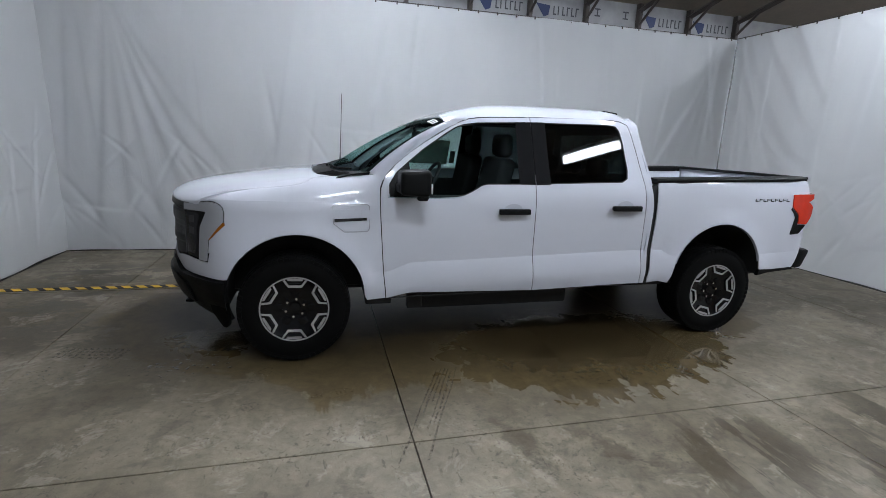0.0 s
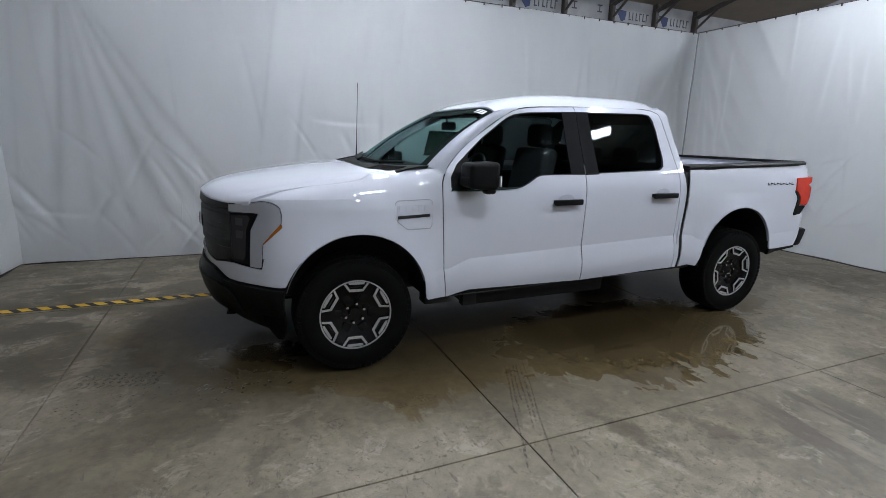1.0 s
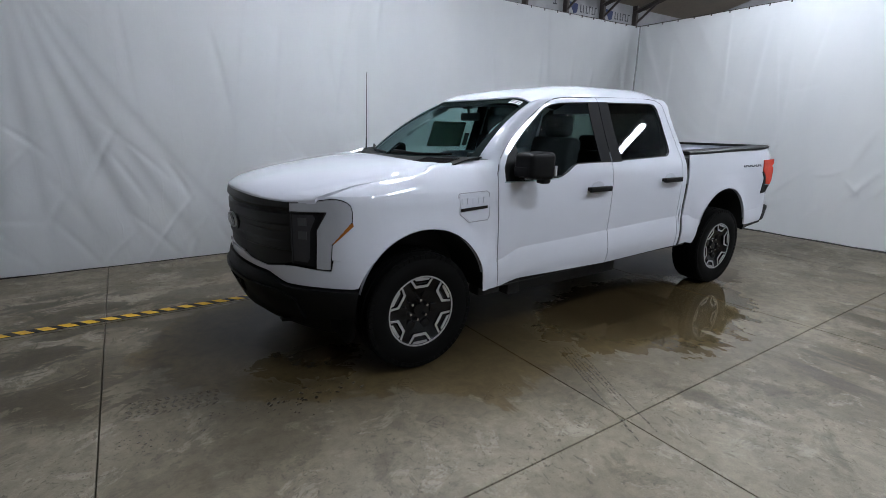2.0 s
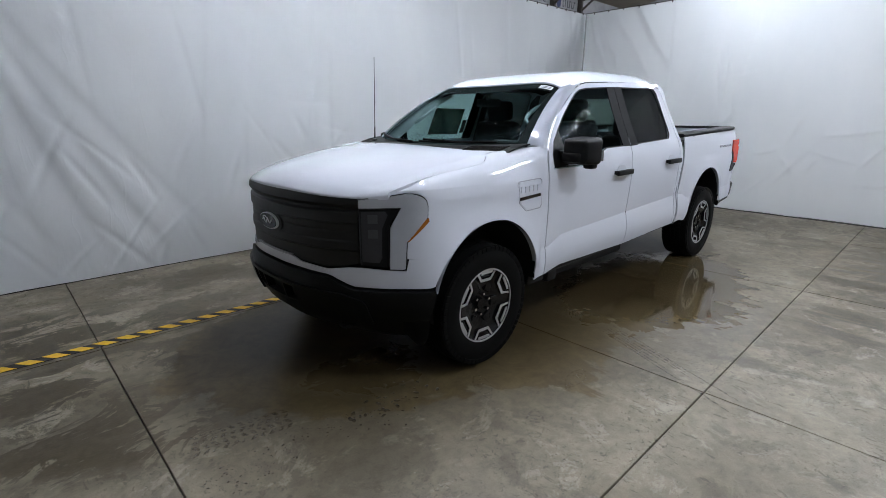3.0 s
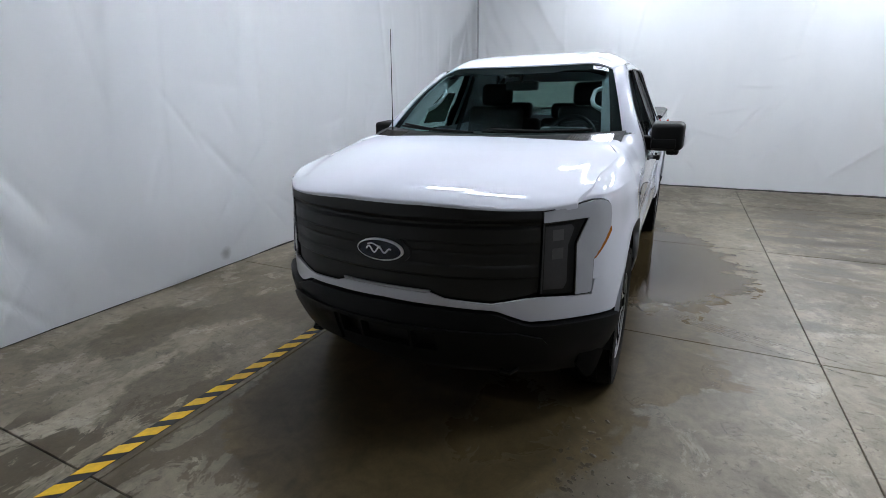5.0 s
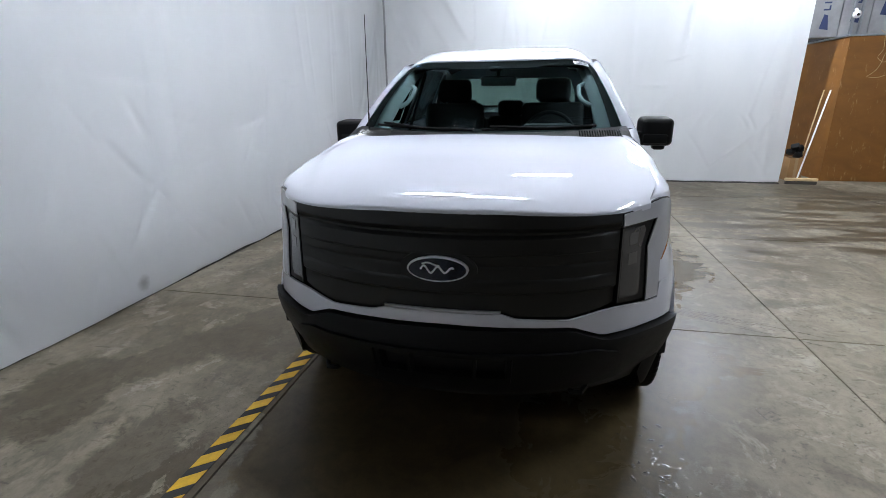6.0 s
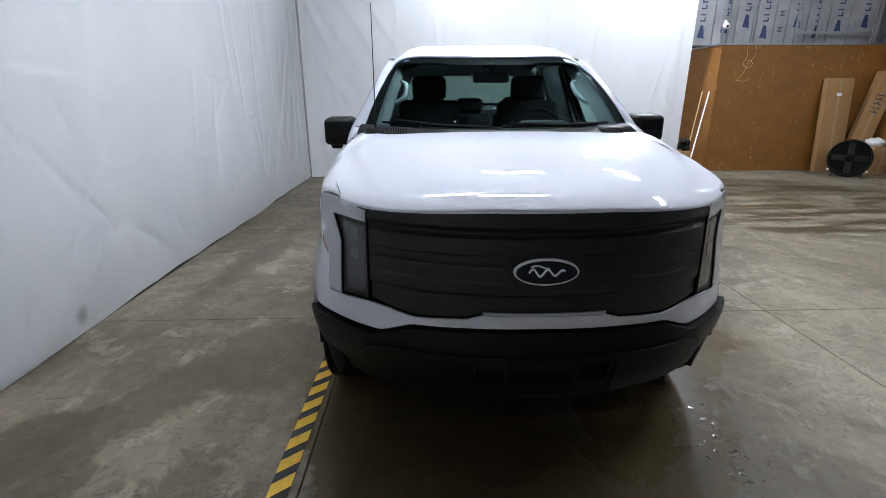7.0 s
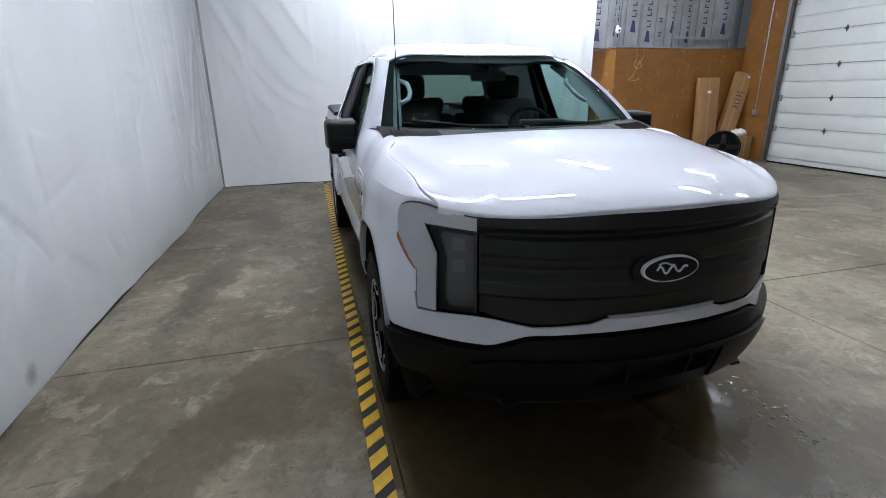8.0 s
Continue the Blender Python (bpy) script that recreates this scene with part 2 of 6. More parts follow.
    # half-dried blotches with ragged edges before the nose, and short wet dashes
    ragged = plus(world_noise(2.6, 9, 0.72, 0.7, 27.0, (0.75, 1.35, 1), -38), times(plus(n3, -0.5), 0.10))
    before = rated(plus(union([(-1.85, 0.30, 0.95, 0.95), (-2.2, 1.5, 0.85, 0.70), (-1.30, 1.25, 0.60, 0.40)]), times(plus(n1, -0.5), 0.7)), -0.02, 0.22)
    patchy = math_node(nt, "MAXIMUM", patchy, times(times(rated(ragged, 0.488, 0.512), before), 0.90))
    dash = times(rated(world_noise(9.0, 5, 0.62, 0.6, 47.0, (1.9, 0.65, 1), 6), 0.640, 0.660), 0.62)
    # dry slab: pale warm grey, broad soft clouds, fine grain
    tone = ramp(nt, world_noise(0.7, 5, 0.6, 0.5, 9.0), [(0.36, (0.132, 0.109, 0.075)), (0.64, (0.244, 0.211, 0.157))])
    cloud = ramp(nt, world_noise(2.6, 7, 0.68, 0.7, 21.0), [(0.34, grey(0.78)), (0.62, grey(1.08))])
    speck = ramp(nt, world_noise(13, 6, 0.72, 0.4, 2.0), [(0.36, grey(0.82)), (0.58, grey(1.05))])
    grain = ramp(nt, world_noise(150, 2, 0.5), [(0.3, grey(0.91)), (0.7, grey(1.07))])
    dry = mix_col(nt, 1.0, tone, cloud, "MULTIPLY")
    # old damp shapes, scuffs and pits
    stain = times(rated(world_noise(1.7, 8, 0.7, 0.8, 41.0, (0.9, 1.4, 1)), 0.53, 0.59), 0.46)
    mark = times(rated(world_noise(5.2, 6, 0.66, 1.8, 6.0), 0.64, 0.66), 0.55)
    mark2 = times(rated(world_noise(11, 5, 0.66, 1.4, 31.0), 0.665, 0.68), 0.62)
    fleck = times(rated(world_noise(30, 3, 0.6, 1.2, 57.0), 0.71, 0.73), 0.5)
    scrape = times(times(rated(world_noise(7, 5, 0.62, 0.8, 77.0, (3.2, 0.7, 1), 38), 0.655, 0.67), rated(world_noise(1.1, 3, 0.5, 0.3, 5.0), 0.48, 0.56)), 0.5)
    pits = times(times(rated(world_noise(36, 5, 0.7, 0.6, 83.0), 0.56, 0.63), rated(world_noise(1.3, 5, 0.6, 0.6, 91.0), 0.48, 0.56)), 0.72)
    worn = times(rated(world_noise(3.4, 8, 0.74, 0.5, 63.0), 0.56, 0.60), 0.42)
    dry = mix_col(nt, worn, dry, (0.34, 0.31, 0.25))
    for layer in (stain, mark, mark2, fleck, scrape, pits, dash):
        dry = mix_col(nt, layer, dry, (0.085, 0.072, 0.050))
    dry = mix_col(nt, patchy, dry, (0.056, 0.042, 0.022))
    dry = mix_col(nt, halo, dry, (0.115, 0.094, 0.062))
    # wet brown; the darkest tone also carries the shadow below the bumper
    damp = mix_col(nt, deep, (0.092, 0.068, 0.033), (0.038, 0.027, 0.013))
    damp = mix_col(nt, 1.0, damp, ramp(nt, n2, [(0.35, grey(0.72)), (0.62, grey(1.25))]), "MULTIPLY")
    col = mix_col(nt, wet, dry, damp)
    for layer in (speck, grain):
        col = mix_col(nt, 1.0, col, layer, "MULTIPLY")
    nt.links.new(col, b.inputs["Base Color"])
    rough = mix_col(nt, math_node(nt, "MAXIMUM", halo, patchy), ramp(nt, n2, [(0.3, grey(0.42)), (0.7, grey(0.60))]), grey(0.34))
    stand = plus(union([(2.5, -1.2, 1.5, 0.95), (-0.6, -0.55, 0.5, 0.35)]), times(plus(n2, -0.5), 0.9))
    pool = ramp(nt, stand, [(0.02, grey(0.36)), (0.30, grey(0.06))])
    nt.links.new(mix_col(nt, wet, rough, pool), b.inputs["Roughness"])
    shine = mix_col(nt, wet, grey(0.27), ramp(nt, stand, [(0.02, grey(0.24)), (0.30, grey(0.5))]))
    nt.links.new(shine, b.inputs["Specular IOR Level"])
    dull = math_node(nt, "SUBTRACT", 1.0, wet)
    h = plus(plus(times(world_noise(70, 3), 0.4), times(n2, 0.6)), times(mark2, -0.5))
    relief = bump(nt, b, h, 0.12, 0.008)
    nt.links.new(plus(times(dull, 0.16), 0.02), relief.inputs["Strength"])
    return m


def ply_mat():
    m, nt, b = nodes_of("stained_plywood")
    a = noise_at(nt, 2.0, 6, 0.65, (0.7, 0.9, 1.5), 1.0)
    c = noise_at(nt, 16, 5, 0.7, (1, 1, 0.3))
    col = ramp(nt, a, [(0.22, (0.150, 0.056, 0.006)), (0.78, (0.235, 0.096, 0.013))])
    marks = ramp(nt, c, [(0.60, grey(0)), (0.72, grey(0.5))])
    nt.links.new(mix_col(nt, marks, col, (0.5, 0.34, 0.18)), b.inputs["Base Color"])
    b.inputs["Roughness"].default_value = 0.6
    bump(nt, b, c, 0.15, 0.004)
    return m


def foam_mat():
    m, nt, b = nodes_of("foil_faced_foam")
    n = noise_at(nt, 3, 5)
    nt.links.new(ramp(nt, n, [(0.3, (0.23, 0.23, 0.24)), (0.7, (0.34, 0.34, 0.345))]), b.inputs["Base Color"])
    b.inputs["Roughness"].default_value = 0.5
    return m


VINYL, CONCRETE, PLY, FOAM = vinyl_mat(), concrete_mat(), ply_mat(), foam_mat()


# ---- mesh helpers ----
def finish(name, bm, material, parent=None, label="", smooth=30):
    me = bpy.data.meshes.new(name)
    bm.normal_update()
    bm.to_mesh(me)
    bm.free()
    if smooth:
        me.shade_smooth()
        me.set_sharp_from_angle(angle=radians(smooth))
    me.materials.append(material)
    ob = new(name, me)
    if parent is not None:
        ob.parent = parent
    if label:
        ob["label"] = label
    return ob


def part(name, bm, material, parent, label="", smooth=30):
    return finish(name, bm, material, parent, label, smooth)


def thing(name, at=(0, 0, 0), turn=0, label="", category="", group="", kind=""):
    ob = new(name)
    ob.matrix_basis = pose(*at, 0, 0, turn)
    return tagged(ob, label, category, group, kind)


def box(bm, lo, hi, bevel=0.0, segments=2, m=None):
    """A block between two corners, its edges rounded by bevel."""
    made = bmesh.ops.create_cube(bm, size=1)["verts"]
    for v in made:
        v.co = Vector([(l + h) / 2 + c * (h - l) for l, h, c in zip(lo, hi, v.co)])
    if bevel:
        edges = list({e for v in made for e in v.link_edges})
        got = bmesh.ops.bevel(bm, geom=edges, offset=bevel, segments=segments, affect="EDGES", profile=0.5)
        made = list({v for f in got["faces"] for v in f.verts} | {v for v in made if v.is_valid})
    if m is not None:
        bmesh.ops.transform(bm, matrix=m, verts=[v for v in made if v.is_valid])
    return bm


def block(lo, hi, bevel=0.0, m=None, segments=2):
    return box(bmesh.new(), lo, hi, bevel, segments, m)


def rod(bm, a, b, r, r2=None, n=10):
    a, b = Vector(a), Vector(b)
    d = b - a
    m = Matrix.Translation((a + b) / 2) @ d.to_track_quat("Z", "Y").to_matrix().to_4x4()
    bmesh.ops.create_cone(bm, cap_ends=True, segments=n, radius1=r, radius2=r if r2 is None else r2, depth=d.length, matrix=m)
    return bm


def tube(bm, pts, r, n=8, closed=False):
    """A round bar along a line of points."""
    pts = [Vector(p) for p in pts]
    rings = []
    count = len(pts)
    for i, p in enumerate(pts):
        if closed:
            d = pts[(i + 1) % count] - pts[i - 1]
        else:
            d = pts[min(i + 1, count - 1)] - pts[max(i - 1, 0)]
        q = d.to_track_quat("Z", "Y")
        rings.append([bm.verts.new(p + q @ Vector((r * math.cos(k * math.tau / n), r * math.sin(k * math.tau / n), 0))) for k in range(n)])
    for i in range(count if closed else count - 1):
        a, b = rings[i], rings[(i + 1) % count]
        for k in range(n):
            bm.faces.new((a[k], a[(k + 1) % n], b[(k + 1) % n], b[k]))
    if not closed:
        bm.faces.new(rings[0][::-1])
        bm.faces.new(rings[-1])
    return bm


def lathe(bm, profile, n=48, axis="y"):
    """Turn a line of (radius, along) round an axis; the line's ends may lie on it."""
    rings = []
    for r, h in profile:
        ring = []
        for k in range(n if r > 1e-6 else 1):
            a = k * math.tau / n
            c, s = r * math.cos(a), r * math.sin(a)
            ring.append(bm.verts.new((c, h, s) if axis == "y" else (c, s, h)))
        rings.append(ring)
    for a, b in zip(rings, rings[1:]):
        for k in range(n):
            q = [a[k % len(a)], a[(k + 1) % len(a)], b[(k + 1) % len(b)], b[k % len(b)]]
            q = list(dict.fromkeys(q))
            if len(q) > 2:
                bm.faces.new(q)
    bmesh.ops.recalc_face_normals(bm, faces=bm.faces)
    return bm


def prism(bm, pts, lift, m=None):
    """A flat outline in x, y, raised by lift in z."""
    lo = [bm.verts.new((x, y, 0)) for x, y in pts]
    hi = [bm.verts.new((x, y, lift)) for x, y in pts]
    bm.faces.new(lo[::-1])
    bm.faces.new(hi)
    n = len(pts)
    for k in range(n):
        bm.faces.new((lo[k], lo[(k + 1) % n], hi[(k + 1) % n], hi[k]))
    bmesh.ops.recalc_face_normals(bm, faces=bm.faces)
    if m is not None:
        bmesh.ops.transform(bm, matrix=m, verts=lo + hi)
    return bm


def arc(cx, cy, r, a0, a1, n=16, ry=None):
    ry = r if ry is None else ry
    return [(cx + r * math.cos(radians(a0 + (a1 - a0) * k / n)), cy + ry * math.sin(radians(a0 + (a1 - a0) * k / n))) for k in range(n + 1)]


class Curve:
    """A smooth line through (x, value) points that never overshoots."""

    def __init__(self, pts):
        self.x, self.v = np.array([p[0] for p in pts], float), np.array([p[1] for p in pts], float)
        h = np.diff(self.x)
        s = np.diff(self.v) / h
        m = np.zeros(len(self.x))
        m[0], m[-1] = s[0], s[-1]
        for i in range(1, len(s)):
            if s[i - 1] * s[i] > 0:
                w1, w2 = 2 * h[i] + h[i - 1], h[i] + 2 * h[i - 1]
                m[i] = (w1 + w2) / (w1 / s[i - 1] + w2 / s[i])
        self.m, self.h = m, h

    def __call__(self, q):
        q = min(max(q, self.x[0]), self.x[-1])
        i = min(max(int(np.searchsorted(self.x, q)) - 1, 0), len(self.h) - 1)
        h = self.h[i]
        t = (q - self.x[i]) / h
        return float((2 * t ** 3 - 3 * t * t + 1) * self.v[i] + (t ** 3 - 2 * t * t + t) * h * self.m[i] + (3 * t * t - 2 * t ** 3) * self.v[i + 1] + (t ** 3 - t * t) * h * self.m[i + 1])


def inset(poly, d):
    """The outline drawn in by d on all sides."""
    area = sum(a[0] * b[1] - b[0] * a[1] for a, b in zip(poly, poly[1:] + poly[:1]))
    sg = 1 if area > 0 else -1
    out = []
    n = len(poly)
    for i in range(n):
        p, q, r = Vector(poly[i - 1]), Vector(poly[i]), Vector(poly[(i + 1) % n])
        e1, e2 = (q - p).normalized(), (r - q).normalized()
        n1, n2 = Vector((-e1.y, e1.x)) * sg, Vector((-e2.y, e2.x)) * sg
        b = n1 + n2
        b = b / max(0.35, b.length_squared / 2) if b.length > 1e-6 else n1
        q = q + b * d
        out.append((q.x, q.y))
    return out


def patch(outer, fmap, step=(0.08, 0.08), th=0.012, holes=(), mirror=False, shrink=0.0, cuts=()):
    """A curved sheet of thickness th: the outline (and holes) in two coordinates, cut into a net and laid on fmap(u, v, off)."""
    if shrink:
        outer = inset(outer, shrink)
    bm = bmesh.new()
    for loop in (outer, *holes):
        vs = [bm.verts.new((u, v, 0)) for u, v in loop]
        for a, b in zip(vs, vs[1:] + vs[:1]):
            bm.edges.new((a, b))
    bmesh.ops.triangle_fill(bm, use_beauty=True, use_dissolve=False, edges=bm.edges[:])
    for axis in (0, 1):
        cs = [v.co[axis] for v in bm.verts]
        lo, hi = min(cs), max(cs)
        n = max(1, math.ceil((hi - lo) / step[axis]))
        for k in range(1, n):
            at = [0, 0, 0]
            at[axis] = lo + (hi - lo) * k / n
            no = [0, 0, 0]
            no[axis] = 1
            bmesh.ops.bisect_plane(bm, geom=bm.verts[:] + bm.edges[:] + bm.faces[:], dist=1e-6, plane_co=at, plane_no=no)
    for c in cuts:
        bmesh.ops.bisect_plane(bm, geom=bm.verts[:] + bm.edges[:] + bm.faces[:], dist=1e-6, plane_co=(0, c, 0), plane_no=(0, 1, 0))
    bmesh.ops.remove_doubles(bm, verts=bm.verts, dist=1e-5)
    bm.verts.index_update()
    out = bmesh.new()
    sg = -1 if mirror else 1
    top, low = [], []
    for v in bm.verts:
        a, b = fmap(v.co.x, v.co.y, 0.0), fmap(v.co.x, v.co.y, -th)
        top.append(out.verts.new((a[0], a[1] * sg, a[2])))
        low.append(out.verts.new((b[0], b[1] * sg, b[2])))
    for f in bm.faces:
        ix = [v.index for v in f.verts]
        out.faces.new([top[i] for i in ix])
        out.faces.new([low[i] for i in reversed(ix)])
    for e in bm.edges:
        if len(e.link_faces) == 1:
            i, j = e.verts[0].index, e.verts[1].index
            out.faces.new((top[i], low[i], low[j], top[j]))
    bm.free()
    bmesh.ops.recalc_face_normals(out, faces=out.faces)
    return out


def loft(lines, th=0.0):
    """A sheet through several lines of points of equal count."""
    bm = bmesh.new()
    vs = [[bm.verts.new(p) for p in line] for line in lines]
    for a, b in zip(vs, vs[1:]):
        for k in range(len(a) - 1):
            bm.faces.new((a[k], a[k + 1], b[k + 1], b[k]))
    if th:
        bmesh.ops.solidify(bm, geom=bm.faces[:], thickness=th)
    bmesh.ops.recalc_face_normals(bm, faces=bm.faces)
    return bm


# ---- the hall: floor, curtains, walls, roof ----
SLAB_X = [-9.35, -6.84, -4.33, -1.84, 0.68, 3.19, 5.70, 8.21, 10.72]
SLAB_Y = [-11.6, -8.42, -5.28, -2.13, 1.0, 4.14]


def build_floor():
    bm = block((-9.4, -11.7, -0.30), (10.8, 4.2, -0.028))
    floor = tagged(finish("floor", bm, CONCRETE, smooth=0), "blotchy sealed concrete slab floor, soaked brown around the truck", "floor", kind="structure")
    for x0, x1 in zip(SLAB_X, SLAB_X[1:]):
        for y0, y1 in zip(SLAB_Y, SLAB_Y[1:]):
            part("slab", block((x0 + 0.0038, y0 + 0.0038, -0.03), (x1 - 0.0038, y1 - 0.0038, 0.0), 0.0022, segments=1), CONCRETE, floor, smooth=0)


def curtain(name, a, b, top, label, seed, swag=0.0, drawn=0.0, fans=()):
    """A sheet hung from a to b: soft vertical folds, slanting pulls, storage creases, and a hem that drags on the floor."""
    a, b = Vector((*a, 0)), Vector((*b, 0))
    run = b - a
    side = Vector((-run.y, run.x, 0)).normalized()
    nu, nv = int(run.length / 0.022), 160
    rnd = random.Random(seed)
    u = np.linspace(0, run.length, nu + 1)[:, None] + np.zeros((1, nv + 1))
    z = np.linspace(0, top, nv + 1)[None, :] + np.zeros((nu + 1, 1))
    h = z / top
    fold = np.zeros_like(u)

    def soft(su, sz, off):
        """Smooth noise on a coarse net, drawn out to the whole sheet."""
        out = np.zeros_like(u)
        for i in range(nu + 1):
            for j in range(0, nv + 1, 4):
                out[i, j] = noise.noise((u[i, j] * su + off, z[i, j] * sz, off * 1.7))
        for j in range(nv + 1):
            j0 = min(j // 4 * 4, nv - nv % 4)
            j1 = min(j0 + 4, nv - nv % 4)
            if j != j0:
                out[:, j] = out[:, j0] + (out[:, j1] - out[:, j0]) * ((j - j0) / 4)
        return out

    fold += soft(0.5, 0.10, seed * 7.1) * 0.10 * (1 - 0.75 * h) + soft(1.6, 0.2, seed + 0.5) * 0.038 * (1 - 0.5 * h) + soft(2.4, 1.5, seed * 2.3) * 0.016
    for _ in range(int(run.length * 6)):
        pu, pz, ln = rnd.uniform(0, run.length), rnd.uniform(0.1, 1.0) ** 1.3 * top * 0.42, rnd.uniform(0.15, 0.55)
        slant, deep, wide = rnd.uniform(0.3, 1.2) * rnd.choice((-1, 1)), rnd.uniform(0.005, 0.019), rnd.uniform(0.022, 0.055)
        dz = (z - pz) / ln
        bend = 0.05 * dz * dz * slant
        fold += np.where(np.abs(dz) < 1, deep * np.exp(-((u - pu - (z - pz) * slant - bend) / wide) ** 2) * np.clip(1 - dz * dz, 0, 1) ** 2, 0)
    for _ in range(int(run.length * 1.6)):
        pu, pz, ln = rnd.uniform(0, run.length), rnd.choice((0.55, 0.95, 1.35, 1.75, 2.2)) + rnd.uniform(-0.06, 0.06), rnd.uniform(0.2, 0.6)
        du = (u - pu) / ln
        tilt = rnd.uniform(-0.28, 0.28)
        dz = (z - pz - tilt * (u - pu) - 0.03 * du * du) / 0.05
        fold += np.where(np.abs(du) < 1, 0.010 * np.where(dz > 0, np.exp(-dz * dz * 0.6), np.exp(-dz * dz * 7)) * np.clip(1 - du * du, 0, 1), 0)
    # folds fanning out from where the sheet is tied up
    for pu, feet in fans:
        for k, pb in enumerate(feet):
            du = (u - pu - (pb - pu) * (1 - h) ** 1.25) / (0.05 + 0.09 * (1 - h) + 0.02 * (k % 2))
            fold += (0.022 - 0.005 * (k % 3)) * np.clip(h * 6, 0, 1) * np.clip((1 - h) * 3, 0, 1) * np.where(du > 0, np.exp(-du * du * 3.0), np.exp(-du * du * 0.7))
    # long pulls that fall almost straight, sharp on one side
    for _ in range(int(run.length * 2.2)):
        pu, pz, ln = rnd.uniform(0, run.length), rnd.uniform(0.5, top), rnd.uniform(0.5, 1.3)
        slant, deep, wide = rnd.uniform(-0.22, 0.22), rnd.uniform(0.006, 0.016), rnd.uniform(0.03, 0.075)
        dz = (z - pz) / ln
        du = (u - pu - (z - pz) * slant - 0.10 * dz * dz * slant) / wide
        fold += np.where(np.abs(dz) < 1, deep * np.where(du > 0, np.exp(-du * du * 4), np.exp(-du * du * 0.5)) * np.clip(1 - dz * dz, 0, 1), 0)
    if swag:
        # the sheet sags between its corner and the middle of the rail: curved ridges round one centre
        for cu, cz, far, deep in ((3.3, 4.3, (2.3, 2.62, 2.95, 3.2, 3.5), 1.0),):
            r = np.hypot(u - cu, (z - cz) * 0.95) + 0.35 * soft(0.6, 0.5, cu)
            side_on = np.clip((2.3 - u) / 1.0, 0, 1) * np.clip((z - 0.1) / 0.5, 0, 1)
            for k, q in enumerate(far):
                du = (r - q) / (0.075 + 0.02 * (k % 3))
                fold += 0.45 * swag * deep * (1.2 - 0.12 * k) * side_on * np.where(du > 0, np.exp(-du * du * 2.5), np.exp(-du * du * 0.6))
    fold *= 0.35 + 0.65 * np.clip(z / 0.45, 0, 1)
    hem = 0.012 + 0.020 * np.abs(soft(1.3, 0.0, seed + 9.0)[:, :1])
    bm = bmesh.new()
    grid = []
    for i in range(nu + 1):
        col = []
        for j in range(nv + 1):
            p = a + run * (u[i, j] / run.length * (1 - drawn * (1 - h[i, j]) ** 1.5)) + side * fold[i, j]
            col.append(bm.verts.new((p.x, p.y, z[i, j] + hem[i, 0] * (1 - h[i, j]))))
        grid.append(col)
    for c, d in zip(grid, grid[1:]):
        for j in range(nv):
            bm.faces.new((c[j], d[j], d[j + 1], c[j + 1]))
    bmesh.ops.solidify(bm, geom=bm.faces[:], thickness=0.004)
    return tagged(finish(name, bm, VINYL, smooth=60), label, "curtain")


def roof_at(y):
    return 3.97 + 0.22 * (3.12 - y)


